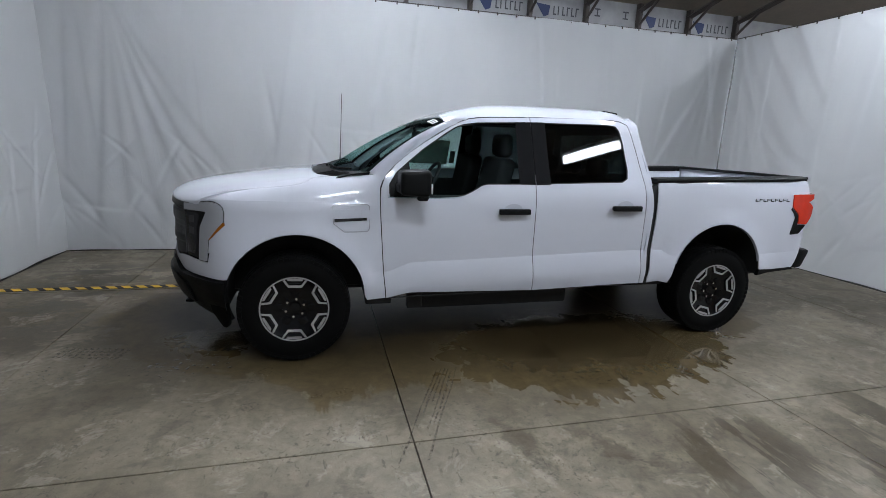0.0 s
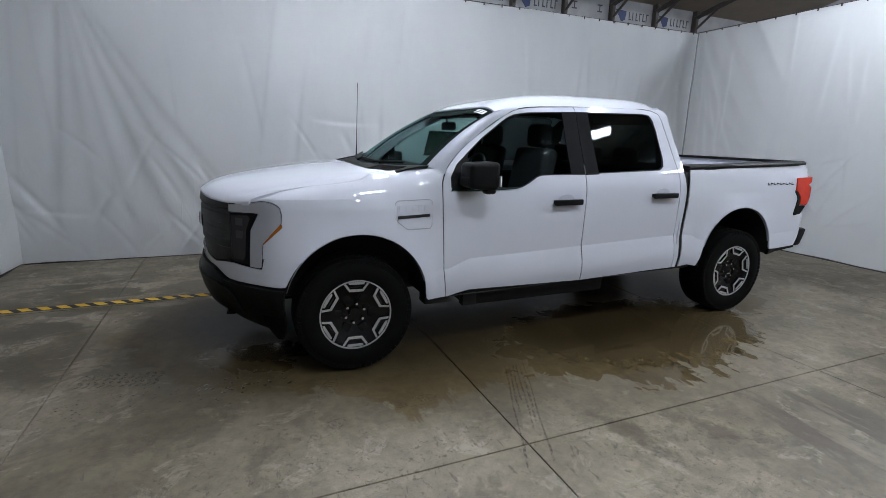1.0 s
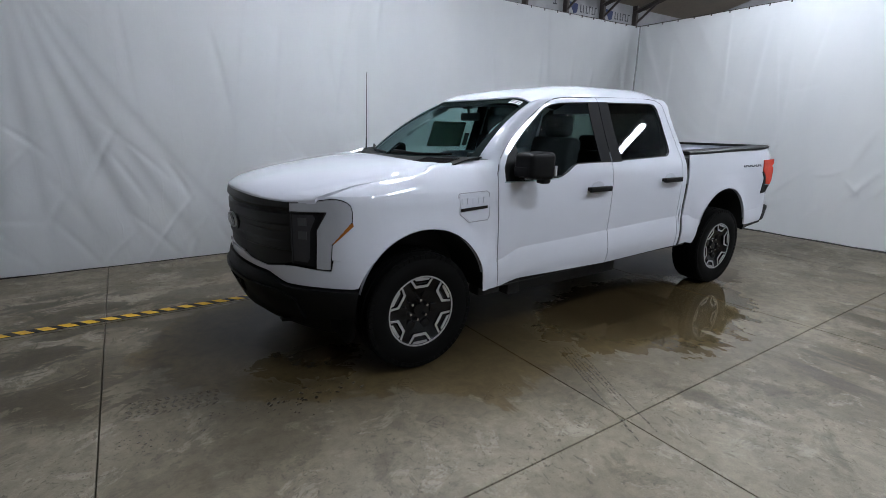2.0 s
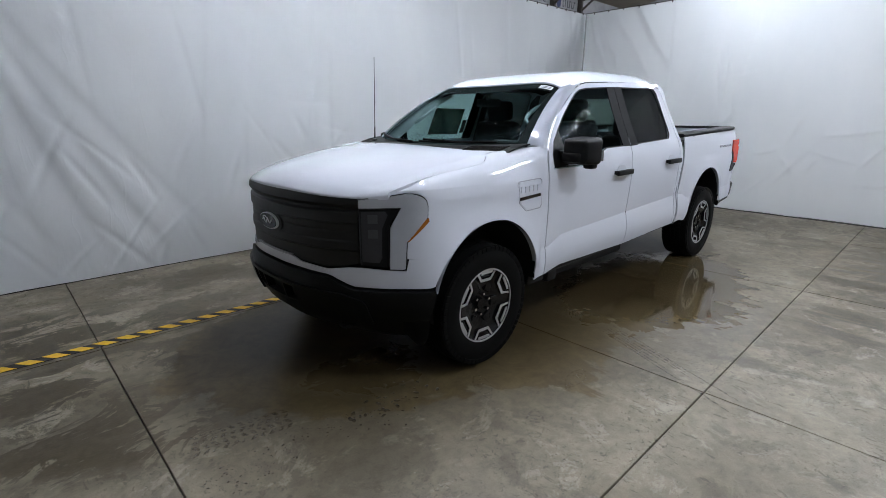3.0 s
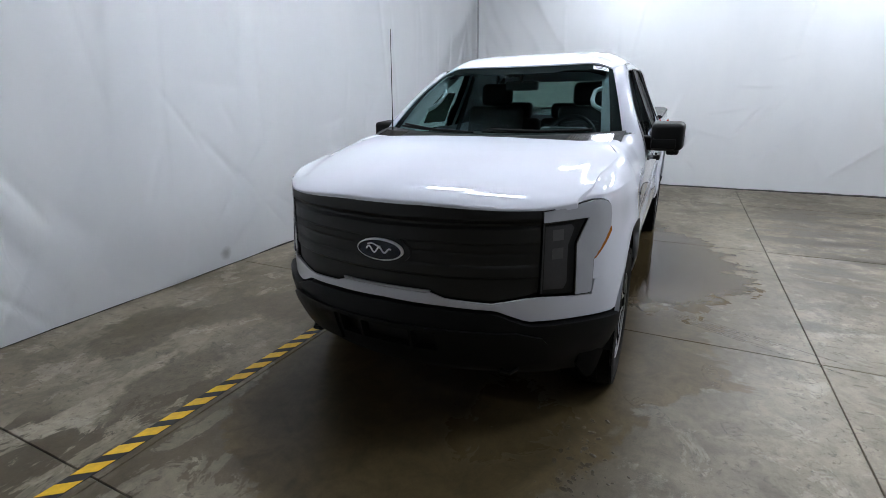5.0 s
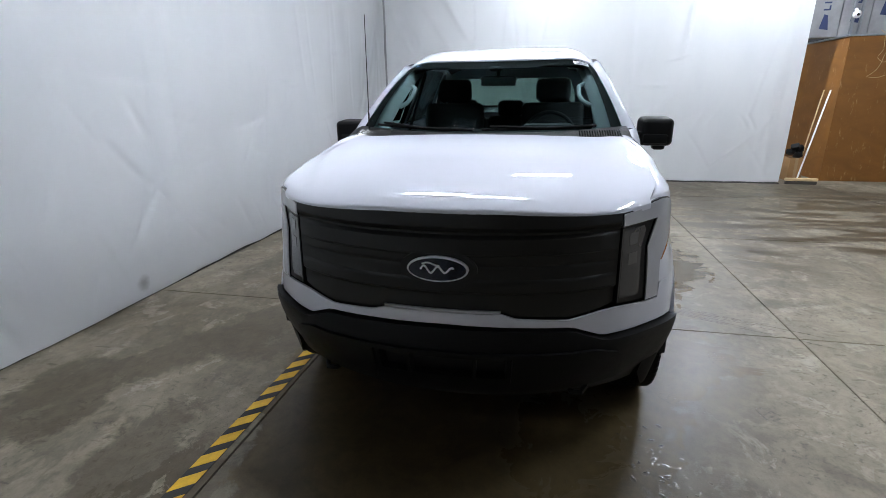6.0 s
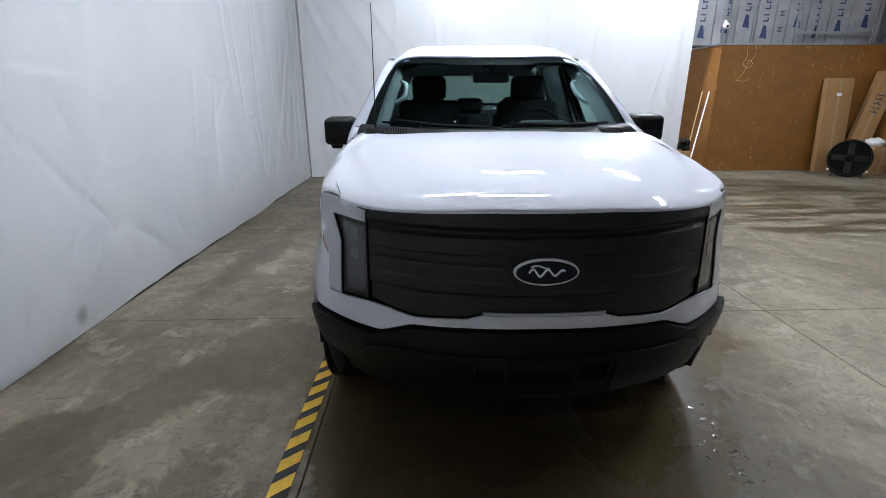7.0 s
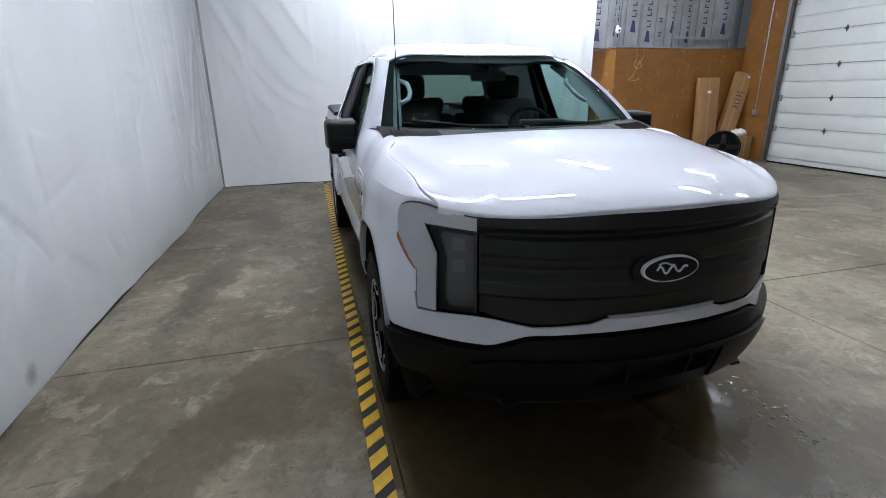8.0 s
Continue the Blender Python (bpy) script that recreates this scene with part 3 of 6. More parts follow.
def build_hall():
    build_floor()
    rim = 3.53
    curtain("curtain", (-3.14, 2.89), (7.13, 2.80), rim, "white vinyl backdrop curtain along the long side, creased and slightly soiled", 1, fans=((0.75, (0.35, 0.8, 1.25, 1.75, 2.3, 2.9)), (9.95, (9.75, 9.3, 8.7, 8.0))))
    curtain("curtain", (7.10, 2.77), (7.22, -4.64), rim, "white vinyl backdrop curtain behind the tailgate, creased, free edge", 2, 0.045, 0.004, fans=((0.12, (0.25, 0.6, 1.05, 1.6)), (7.18, (7.1, 6.85))))
    curtain("curtain", (-3.15, 0.4), (-3.10, 2.92), rim, "white vinyl backdrop curtain across the bay, hanging in soft folds", 3)
    # curtain track with hooks
    track = thing("curtain_rail", label="thin grey cable rail with hooks carrying the white curtains", category="rail")
    bm = bmesh.new()
    rod(bm, (-3.1, 2.91, rim + 0.012), (7.12, 2.84, rim + 0.012), 0.006)
    part("cable", bm, DARK_STEEL, track)
    bm = bmesh.new()
    rod(bm, (7.12, 2.84, rim + 0.012), (7.24, -4.66, rim + 0.012), 0.006)
    part("cable", bm, DARK_STEEL, track)
    hook = block((-0.008, -0.008, -0.03), (0.008, 0.008, 0.012), 0.003, segments=1)
    first = part("hook", hook, DARK_STEEL, track)
    first.location = (-2.9, 2.88, rim)
    for k in range(1, 34):
        ob = new("hook", first.data)
        ob.parent, ob.location = track, (-2.9 + 0.3 * k, 2.88 - 0.0026 * k, rim)
    for k in range(24):
        ob = new("hook", first.data)
        ob.parent, ob.location = track, (7.09 + 0.004 * k, 2.6 - 0.3 * k, rim)
    # dark floor strips put the shadow gap under the hems into colour
    along = Matrix.Translation((7.12, 2.80, 0)) @ pose(0, 0, 0, 0, 0, -0.5)
    for lo, hi, m in (((-10.2, 0.012, 0.0), (0.0, 0.22, 0.006), along), ((7.14, -4.60, 0.0), (7.36, 2.78, 0.006), None), ((-3.34, 0.42, 0.0), (-3.11, 2.86, 0.006), None)):
        tagged(finish("trim", block(lo, hi, m=m) if m else block(lo, hi), UNDER_BLACK, smooth=0), "dark strip on the floor standing in for the shadow gap under the curtain hem", "trim", kind="structure")
    # outer walls
    for name, lo, hi in (("wall_north", (-9.4, 3.16, 0), (10.8, 3.36, 4.2)), ("wall_east", (9.6, -5.3, 0), (9.8, 3.16, 6.4))):
        tagged(finish(name, block(lo, hi), FOAM, smooth=0), "plain insulated hall wall behind the curtains", "wall", kind="structure")
    # out of view: closes the hall, coloured dark so the truck's nose stays dim
    tagged(finish("wall_west", block((-9.4, -9.0, 0), (-9.2, 3.16, 8.0)), ROOF_SHEET, smooth=0), "dark sheet-metal end wall, unseen, added to keep the truck's nose dim", "wall", kind="structure")
    bm = bmesh.new()
    box(bm, (7.6, -9.1, 0), (7.72, -5.45, 2.5))
    ply = tagged(finish("wall_ply", bm, PLY, smooth=0), "orange-stained plywood partition, scuffed, under bare foam boards", "wall", kind="structure")
    tagged(finish("wall_return", block((7.72, -5.57, 0), (9.6, -5.45, 2.5)), PLY, smooth=0), "orange-stained plywood return beside the curtain gap", "wall", kind="structure")
    tagged(finish("trim", block((7.57, -8.9, 2.5), (7.74, -5.42, 2.53), 0.004), STEEL, smooth=0), "pale capping strip on the plywood partition", "trim", kind="structure")
    tagged(finish("trim", block((7.745, -5.60, 2.5), (9.55, -5.42, 2.53), 0.004), STEEL, smooth=0), "pale capping strip on the plywood return", "trim", kind="structure")
    tagged(finish("wall_upper", block((8.02, -9.1, 2.53), (8.2, -4.4, 6.8)), STEEL, smooth=0), "hall end wall above the plywood", "wall", kind="structure")
    # foam boards above the plywood, with studs
    ys = [-4.46, -4.93, -5.40, -5.86, -6.28, -6.66, -6.92, -7.34, -7.78, -8.22, -8.88]
    for k, (y1, y0) in enumerate(zip(ys, ys[1:])):
        foam_board((7.98, (y0 + y1) / 2, 2.53), "x", abs(y1 - y0) - 0.02, 2.3, k + 8)
    for k, y in enumerate((-5.5, -5.62, -6.1, -7.0, -7.44, -8.6)):
        stud = thing("steel_stud", label="galvanised steel stud in front of the foam boards", category="stud", group="studs over the plywood")
        part("web", block((7.74, y - 0.02, 2.53), (7.78, y + 0.02, 5.4), 0.003), STEEL, stud)
    bm = bmesh.new()
    box(bm, (7.75, -8.8, 2.72), (7.79, -7.05, 2.77), 0.003)
    tagged(finish("steel_rail", bm, STEEL, smooth=0), "galvanised cross rail between the studs", "rail")
    # foam boards over the long curtain, between posts
    posts = [-6.3 + 0.97 * k for k in range(15)]
    for k, (x0, x1) in enumerate(zip(posts, posts[1:])):
        foam_board(((x0 + x1) / 2, 3.13, 3.3), "y", x1 - x0 - 0.03, 0.72, k + 3)
    for x in posts:
        fr = thing("roof_frame", label="dark steel post with slanting rafter under the roof", category="roof frame", group="roof frames along the eave")
        part("post", block((x - 0.03, 3.0, 3.2), (x + 0.03, 3.1, roof_at(3.05) - 0.02), 0.004), DARK_STEEL, fr)
        bm = bmesh.new()
        tube(bm, [(x, 3.05, roof_at(3.05) - 0.13), (x, -8.8, roof_at(-8.8) - 0.13)], 0.045, 4)
        part("rafter", bm, DARK_STEEL, fr, smooth=0)
        bm = bmesh.new()
        tube(bm, [(x, 3.06, 3.62), (x, 2.55, roof_at(2.55) - 0.13)], 0.022, 6)
        part("brace", bm, DARK_STEEL, fr)
    bm = bmesh.new()
    pts = [(-9.4, 3.3), (10.8, 3.3), (10.8, -9.1), (-9.4, -9.1)]
    lo = [bm.verts.new((x, y, roof_at(y))) for x, y in pts]
    hi = [bm.verts.new((x, y, roof_at(y) + 0.12)) for x, y in pts]
    bm.faces.new(lo)
    bm.faces.new(hi[::-1])
    for k in range(4):
        bm.faces.new((lo[k], hi[k], hi[(k + 1) % 4], lo[(k + 1) % 4]))
    bmesh.ops.recalc_face_normals(bm, faces=bm.faces)
    tagged(finish("ceiling", bm, ROOF_SHEET, smooth=0), "brownish sheet-metal roof lining over dark rafters", "ceiling", kind="structure")
    # long side wall with the sectional door
    bm = bmesh.new()
    box(bm, (6.62, -9.1, 0), (7.6, -8.92, 7.0))
    tagged(finish("wall_south_ply", bm, PLY, smooth=0), "orange-stained plywood strip beside the roller door", "wall", kind="structure")
    bm = bmesh.new()
    box(bm, (-9.4, -9.1, 0), (2.2, -8.92, 7.0))
    box(bm, (2.2, -9.1, 4.3), (6.62, -8.92, 7.0))
    tagged(finish("wall_south", bm, FOAM, smooth=0), "plain insulated hall wall around the roller door", "wall", kind="structure")
    sectional_door()


def foam_board(at, facing, wide, high, k):
    """A foil-faced board with a plain printed wedge and bars where its maker's mark is."""
    b = thing("foam_board", label="pale foil-faced foam insulation board with dark blue print", category="insulation", group="foam boards")
    x, y, z = at

    def lay(u0, v0, u1, v1, lift, name, mat):
        if facing == "x":
            part(name, block((x - 0.02 - lift, y + u0, z + v0), (x - lift, y + u1, z + v1)), mat, b, smooth=0)
        else:
            part(name, block((x + u0, y - 0.02 - lift, z + v0), (x + u1, y - lift, z + v1)), mat, b, smooth=0)

    lay(-wide / 2, 0, wide / 2, high, 0, "board", FOAM)
    if facing == "x":
        if k % 5 == 3:
            for v in (0.25, 0.55):
                lay(-0.05, v, 0.05, v + 0.02, 0.003, "print", PRINT_DARK)
                lay(-0.05, v + 0.07, 0.05, v + 0.09, 0.003, "print", PRINT_DARK)
                lay(-0.01, v, 0.01, v + 0.09, 0.003, "print", PRINT_DARK)
        else:
            base = 0.12 + 0.1 * (k % 3)
            bm = bmesh.new()
            prism(bm, [(-0.07, 0), (0.075, 0.02), (0.03, 0.26), (-0.03, 0.24)], 0.003, Matrix.Translation((x - 0.021, y, z + base)) @ Matrix(((0, 0, -1, 0), (1, 0, 0, 0), (0, 1, 0, 0), (0, 0, 0, 1))))
            part("print", bm, PRINT_BLUE, b, smooth=0)
            for j, ln in enumerate((0.10, 0.03, 0.09, 0.09, 0.09, 0.09)):
                v = base + 0.32 + j * 0.115
                lay(-0.055, v, 0.055, v + 0.025, 0.003, "print", PRINT_BLUE)
                if ln > 0.05:
                    lay(-0.055 + 0.08 * (j % 2), v + 0.025, -0.03 + 0.08 * (j % 2), v + 0.08, 0.003, "print", PRINT_BLUE)
    else:
        if k % 3 == 2:
            for u in (-0.3, 0.22):
                lay(u, 0.42, u + 0.10, 0.44, 0.003, "print", PRINT_DARK)
                lay(u, 0.52, u + 0.10, 0.54, 0.003, "print", PRINT_DARK)
                lay(u + 0.04, 0.44, u + 0.06, 0.52, 0.003, "print", PRINT_DARK)
        else:
            bm = bmesh.new()
            prism(bm, [(-0.36, 0.52), (-0.12, 0.50), (-0.14, 0.36), (-0.22, 0.33)], 0.003, Matrix.Translation((x, y - 0.021, z)) @ pose(0, 0, 0, 90))
            part("print", bm, PRINT_BLUE, b, smooth=0)
            for j in range(6):
                u = -0.06 + j * 0.078
                lay(u, 0.37, u + 0.018, 0.50, 0.003, "print", PRINT_DARK)
                if j != 1:
                    lay(u + 0.018, 0.37 + 0.11 * (j % 2), u + 0.055, 0.39 + 0.11 * (j % 2), 0.003, "print", PRINT_DARK)


def sectional_door():
    d = thing("door_1", label="closed white sectional overhead door with ribbed panels", category="door", kind="structure")
    x0, x1, y = 2.25, 6.5, -8.93
    for k in range(7):
        z0 = 0.14 + 0.644 * (k - 1) if k else 0.03
        z1 = 0.14 + 0.644 * k
        bm = bmesh.new()
        box(bm, (x0, y - 0.05, z0), (x1, y - 0.022, z1 - 0.006))
        if k:
            box(bm, (x0, y - 0.03, z0 + 0.004), (x1, y, z0 + 0.306), 0.006)
            box(bm, (x0, y - 0.03, z0 + 0.324), (x1, y, z1 - 0.014), 0.006)
            box(bm, (x0, y - 0.02, z0 + 0.292), (x1, y + 0.012, z0 + 0.310), 0.004)
        else:
            box(bm, (x0, y - 0.03, z0 + 0.004), (x1, y, z1 - 0.014), 0.006)
        box(bm, (x0, y - 0.02, z1 - 0.034), (x1, y + 0.012, z1 - 0.014), 0.004)
        part("panel", bm, DOOR_WHITE, d)
    seal = part("seal", block((x0, y - 0.05, 0.0), (x1, y, 0.034), 0.004), BLACK_PLASTIC, d)
    part("frame", block((6.5, y - 0.08, 0), (6.62, y + 0.05, 4.3), 0.006), STEEL, d, "galvanised track and jamb")
    bm = bmesh.new()
    box(bm, (6.44, y + 0.05, 0.05), (6.50, y + 0.10, 4.3), 0.004)
    part("track", bm, DARK_STEEL, d)
    for k in range(1, 6):
        z = 0.12 + 0.644 * k
        for x in (5.3, 3.9):
            bm = bmesh.new()
            prism(bm, [(0, -0.065), (0.03, 0), (0, 0.065), (-0.03, 0)], 0.014, Matrix.Translation((x, y + 0.022, z)) @ pose(0, 0, 0, 90))
            rod(bm, (x - 0.035, y + 0.03, z), (x + 0.035, y + 0.03, z), 0.012)
            part("hinge", bm, DARK_STEEL, d)
        bm = bmesh.new()
        box(bm, (6.38, y, z - 0.06), (6.47, y + 0.05, z + 0.06), 0.006)
        part("roller_bracket", bm, STEEL, d)


# ---- lamps ----
def build_lamps():
    glow = {}
    for x, y, g, turn in LAMP_SPOTS:
        if g not in glow:
            glow[g] = emit_mat("lit_diffuser", (0.88, 0.955, 1.075), TUBE_GLOW * g)
        t = thing("ceiling_light", (x, y, LAMP_Z), turn, label="long white strip light hung under the rafters, switched on, some added as fill", category="ceiling light", group="strip lights")
        part("housing", block((-0.09, -0.63, 0.02), (0.09, 0.63, 0.10), 0.015), WHITE_PLASTIC, t)
        bm = bmesh.new()
        rod(bm, (0, -0.5, 0.1), (0, -0.5, roof_at(y - 0.5 * math.cos(radians(turn))) - LAMP_Z - 0.02), 0.006)
        rod(bm, (0, 0.5, 0.1), (0, 0.5, roof_at(y + 0.5 * math.cos(radians(turn))) - LAMP_Z - 0.02), 0.006)
        part("hanger", bm, STEEL, t)
        bm = bmesh.new()
        box(bm, (-0.08, -0.60, -0.07), (0.08, 0.60, 0.02), 0.03, 3)
        part("diffuser", bm, glow[g], t, "glowing milky diffuser")


build_hall()
build_lamps()


# ---- hazard tape on the floor ----
def build_tape():
    tape = thing("floor_tape", (0, 1.072, 0), -0.7, label="black and yellow striped hazard tape stuck along the floor", category="floor tape")
    part("backing", block((-3.08, -0.045, 0.0), (7.1, 0.045, 0.003)), TAPE_BLACK, tape, smooth=0)
    bm = bmesh.new()
    prism(bm, [(-0.004, -0.044), (0.076, -0.044), (0.004, 0.044), (-0.076, 0.044)], 0.0012)
    first = part("stripe", bm, TAPE_YELLOW, tape, smooth=0)
    first.location = (-2.94, 0, 0.003)
    for k in range(1, 70):
        ob = new("stripe", first.data)
        ob.parent, ob.location = tape, (-2.94 + 0.142 * k, 0, 0.003)


build_tape()


def faint_mat(name, colour, share):
    """A thin film: part of the ground shows through."""
    m, nt, b = nodes_of(name)
    out = nt.nodes["Material Output"]
    b.inputs["Base Color"].default_value = (*colour, 1)
    b.inputs["Roughness"].default_value = 0.45
    tr = nt.nodes.new("ShaderNodeBsdfTransparent")
    mx = nt.nodes.new("ShaderNodeMixShader")
    worn = ramp(nt, noise_at(nt, 34, 4, 0.7), [(0.40, grey(0.0)), (0.60, grey(share))])
    nt.links.new(worn, mx.inputs[0])
    nt.links.new(tr.outputs[0], mx.inputs[1])
    nt.links.new(b.outputs[0], mx.inputs[2])
    nt.links.new(mx.outputs[0], out.inputs["Surface"])
    return m


def build_floor_marks():
    film = faint_mat("damp_film", (0.070, 0.058, 0.040), 0.26)
    rib_film = faint_mat("rib_film", (0.066, 0.053, 0.034), 0.55)

    def sole(a, scale=1.0):
        """Outline of a shoe sole, heel at the back."""
        k = math.cos(a)
        wide = 0.043 + 0.008 * k - 0.010 * math.cos(2 * a)
        return (0.145 * k * scale, wide * math.sin(a) * scale)
    turns = np.linspace(0, math.tau, 30, endpoint=False)
    bm = bmesh.new()
    outer = [bm.verts.new((*sole(a), 0)) for a in turns]
    inner = [bm.verts.new((*sole(a, 0.86), 0)) for a in turns]
    for k in range(30):
        bm.faces.new((outer[k], outer[(k + 1) % 30], inner[(k + 1) % 30], inner[k]))
    for k in (-4, -3, 1, 2, 3):
        w = 0.026 if k > -2 else 0.018
        v = [bm.verts.new(p) for p in ((0.026 * k - 0.006, -w, 0), (0.026 * k + 0.007, -w, 0), (0.026 * k + 0.007, w, 0), (0.026 * k - 0.006, w, 0))]
        bm.faces.new(v)
    first = None
    for x, y, turn in SHOE_PRINTS:
        if first is None:
            first = tagged(finish("shoe_print", bm, film, smooth=0), "faint damp shoe print drying on the concrete", "shoe print", "shoe prints on the floor")
            first.matrix_basis = pose(x, y, 0.0015, 0, 0, turn)
        else:
            copy_thing(first, pose(x, y, 0.0015, 0, 0, turn))
    # a stretch of tyre tread pressed in damp dirt
    bm = bmesh.new()
    for k in range(11):
        for j, (y0, sl) in enumerate(((-0.075, 0.02), (-0.025, -0.02), (0.025, 0.02), (0.075, -0.02))):
            x = 0.045 * k + 0.02 * (j % 2)
            v = [bm.verts.new(p) for p in ((x, y0 - 0.018, 0), (x + 0.024, y0 - 0.018, 0), (x + 0.024 + sl, y0 + 0.018, 0), (x + sl, y0 + 0.018, 0))]
            bm.faces.new(v)
    track = tagged(finish("tyre_track", bm, rib_film, smooth=0), "short track of tyre tread in damp dirt", "tyre track", kind="stuff")
    track.matrix_basis = pose(-1.72, -0.56, 0.0015, 0, 0, -12)
    # wet ribs dragged over the slab by a squeegee
    bm = bmesh.new()
    rnd = random.Random(4)
    for k in range(6):
        start, length = rnd.uniform(0.0, 0.08), rnd.uniform(0.45, 0.80) if k not in (0, 5) else 1.05
        row = []
        for j in range(15):
            t = start + (length - start) * j / 14
            px = 1.02 + 0.031 * k - 0.43 * t + 0.004 * math.sin(9 * t + k)
            w = 0.009 * (0.7 + 0.5 * noise.noise((k * 3.1, t * 6, 0)))
            row.append((bm.verts.new((px - w, -1.27 - 0.98 * t, 0)), bm.verts.new((px + w, -1.27 - 0.98 * t, 0))))
        for p, q in zip(row, row[1:]):
            bm.faces.new((p[0], p[1], q[1], q[0]))
    ribs = tagged(finish("drag_marks", bm, rib_film, smooth=0), "parallel wet drag marks drying on the concrete", "drag marks", kind="stuff")
    ribs.matrix_basis = pose(0, 0, 0.0015)
    # standing drops along the edge of the soaked ground
    rnd = random.Random(11)
    bm = bmesh.new()
    for _ in range(170):
        x = rnd.uniform(-1.75, -0.55)
        y = -0.90 + rnd.gauss(0, 0.06) + 0.05 * math.sin(x * 9)
        r = rnd.uniform(0.002, 0.006) * (0.6 if rnd.random() < 0.6 else 1.0)
        bmesh.ops.create_icosphere(bm, subdivisions=2, radius=r, matrix=Matrix.Translation((x, y, 0.0)) @ pose(0, 0, 0, 0, 0, rnd.uniform(0, 180)) @ Matrix.Diagonal((1.5, 1, 0.30, 1)))
    for _ in range(24):
        x = rnd.uniform(-1.05, -0.45)
        y = -0.93 + rnd.gauss(0, 0.05)
        r = rnd.uniform(0.006, 0.015)
        bmesh.ops.create_icosphere(bm, subdivisions=2, radius=r, matrix=Matrix.Translation((x, y, 0.0)) @ pose(0, 0, 0, 0, 0, rnd.uniform(0, 180)) @ Matrix.Diagonal((1.4, 0.8, 0.10, 1)))
    tagged(finish("water_drops", bm, WET_DROP, smooth=60), "small standing drops of water on the wet floor edge", "water drops", kind="stuff")


SHOE_PRINTS = [(-0.315, -1.625, 35), (-0.483, -1.947, 20), (0.254, -1.516, 10), (-0.237, -1.178, 60), (0.380, -2.025, 5)]
build_floor_marks()

# ---- the truck ----
AXLE_R = 3.696
PLAN_PTS = [(-0.958, 0), (-0.952, 0.15), (-0.93, 0.30), (-0.87, 0.50), (-0.76, 0.69), (-0.63, 0.84), (-0.52, 0.93), (-0.36, 0.978), (-0.1, 0.988), (0.5, 0.987),
            (1.5, 0.985), (3.0, 0.985), (4.2, 0.985), (4.5, 0.982), (4.62, 0.970), (4.69, 0.93), (4.72, 0.86), (4.725, 0.70), (4.725, 0)]


def make_plan():
    p = np.array(PLAN_PTS)
    t = np.concatenate([[0], np.cumsum(np.linalg.norm(np.diff(p, axis=0), axis=1))])
    tan = np.zeros_like(p)
    for i in range(1, len(p) - 1):
        h0, h1 = t[i] - t[i - 1], t[i + 1] - t[i]
        tan[i] = ((p[i] - p[i - 1]) / h0 * h1 + (p[i + 1] - p[i]) / h1 * h0) / (h0 + h1)
    tan[0], tan[-1] = (0, 1), (0, -1)
    dense = []
    for i in range(len(p) - 1):
        h = t[i + 1] - t[i]
        for k in range(24):
            q = k / 24
            dense.append((2 * q ** 3 - 3 * q * q + 1) * p[i] + (q ** 3 - 2 * q * q + q) * h * tan[i] + (3 * q * q - 2 * q ** 3) * p[i + 1] + (q ** 3 - q * q) * h * tan[i + 1])
    dense.append(p[-1])
    d = np.array(dense)
    s = np.concatenate([[0], np.cumsum(np.linalg.norm(np.diff(d, axis=0), axis=1))])
    g = np.gradient(d, s, axis=0)
    g /= np.linalg.norm(g, axis=1)[:, None]
    return s, d[:, 0], d[:, 1], -g[:, 1], g[:, 0]


PS, PX, PY, PNX, PNY = make_plan()
HALF = int(np.argmax(PX > 0.5))
TAIL = int(np.argmax(PX > 4.2))


def sx(x):
    """Way along the plan outline at which the flank is at x."""
    k = int(np.argmax(PY > 0.86))
    return float(np.interp(x, PX[k:TAIL + 90], PS[k:TAIL + 90]))


def sy(y):
    """Way along the plan outline at which the nose is y from the middle."""
    s = float(np.interp(abs(y), PY[:HALF], PS[:HALF]))
    return math.copysign(s, y)


D_CAB = Curve([(0.25, 0.075), (0.45, 0.045), (0.55, 0.018), (0.63, 0.004), (0.70, 0.0), (1.15, 0.0), (1.25, 0.006), (1.31, 0.019), (1.36, 0.037), (1.42, 0.066), (1.60, 0.148), (1.75, 0.2105), (1.83, 0.243), (1.875, 0.280), (1.91, 0.325)])
D_BED = Curve([(0.25, 0.075), (0.45, 0.045), (0.55, 0.018), (0.63, 0.004), (0.70, 0.0), (1.15, 0.0), (1.28, 0.006), (1.37, 0.022), (1.42, 0.045), (1.46, 0.075)])
D_NOSE = Curve([(0.25, 0.10), (0.40, 0.05), (0.55, 0.012), (0.65, 0.0), (1.10, 0.0), (1.20, 0.006)])
CREASE = Curve([(0.5, 0.66), (0.68, 0.672), (0.76, 0.70), (0.86, 0.737), (1.2, 0.748), (2.0, 0.775), (2.95, 0.803), (3.08, 0.800), (3.20, 0.748), (4.1, 0.748), (4.6, 0.765)])
F_HOOD = Curve([(0, 1.163), (0.002, 1.167), (0.008, 1.173), (0.02, 1.182), (0.05, 1.2005), (0.09, 1.2185), (0.14, 1.2355), (0.2, 1.2515), (0.3, 1.2745), (0.6, 1.329), (0.9, 1.364), (1.16, 1.381), (1.35, 1.388)])


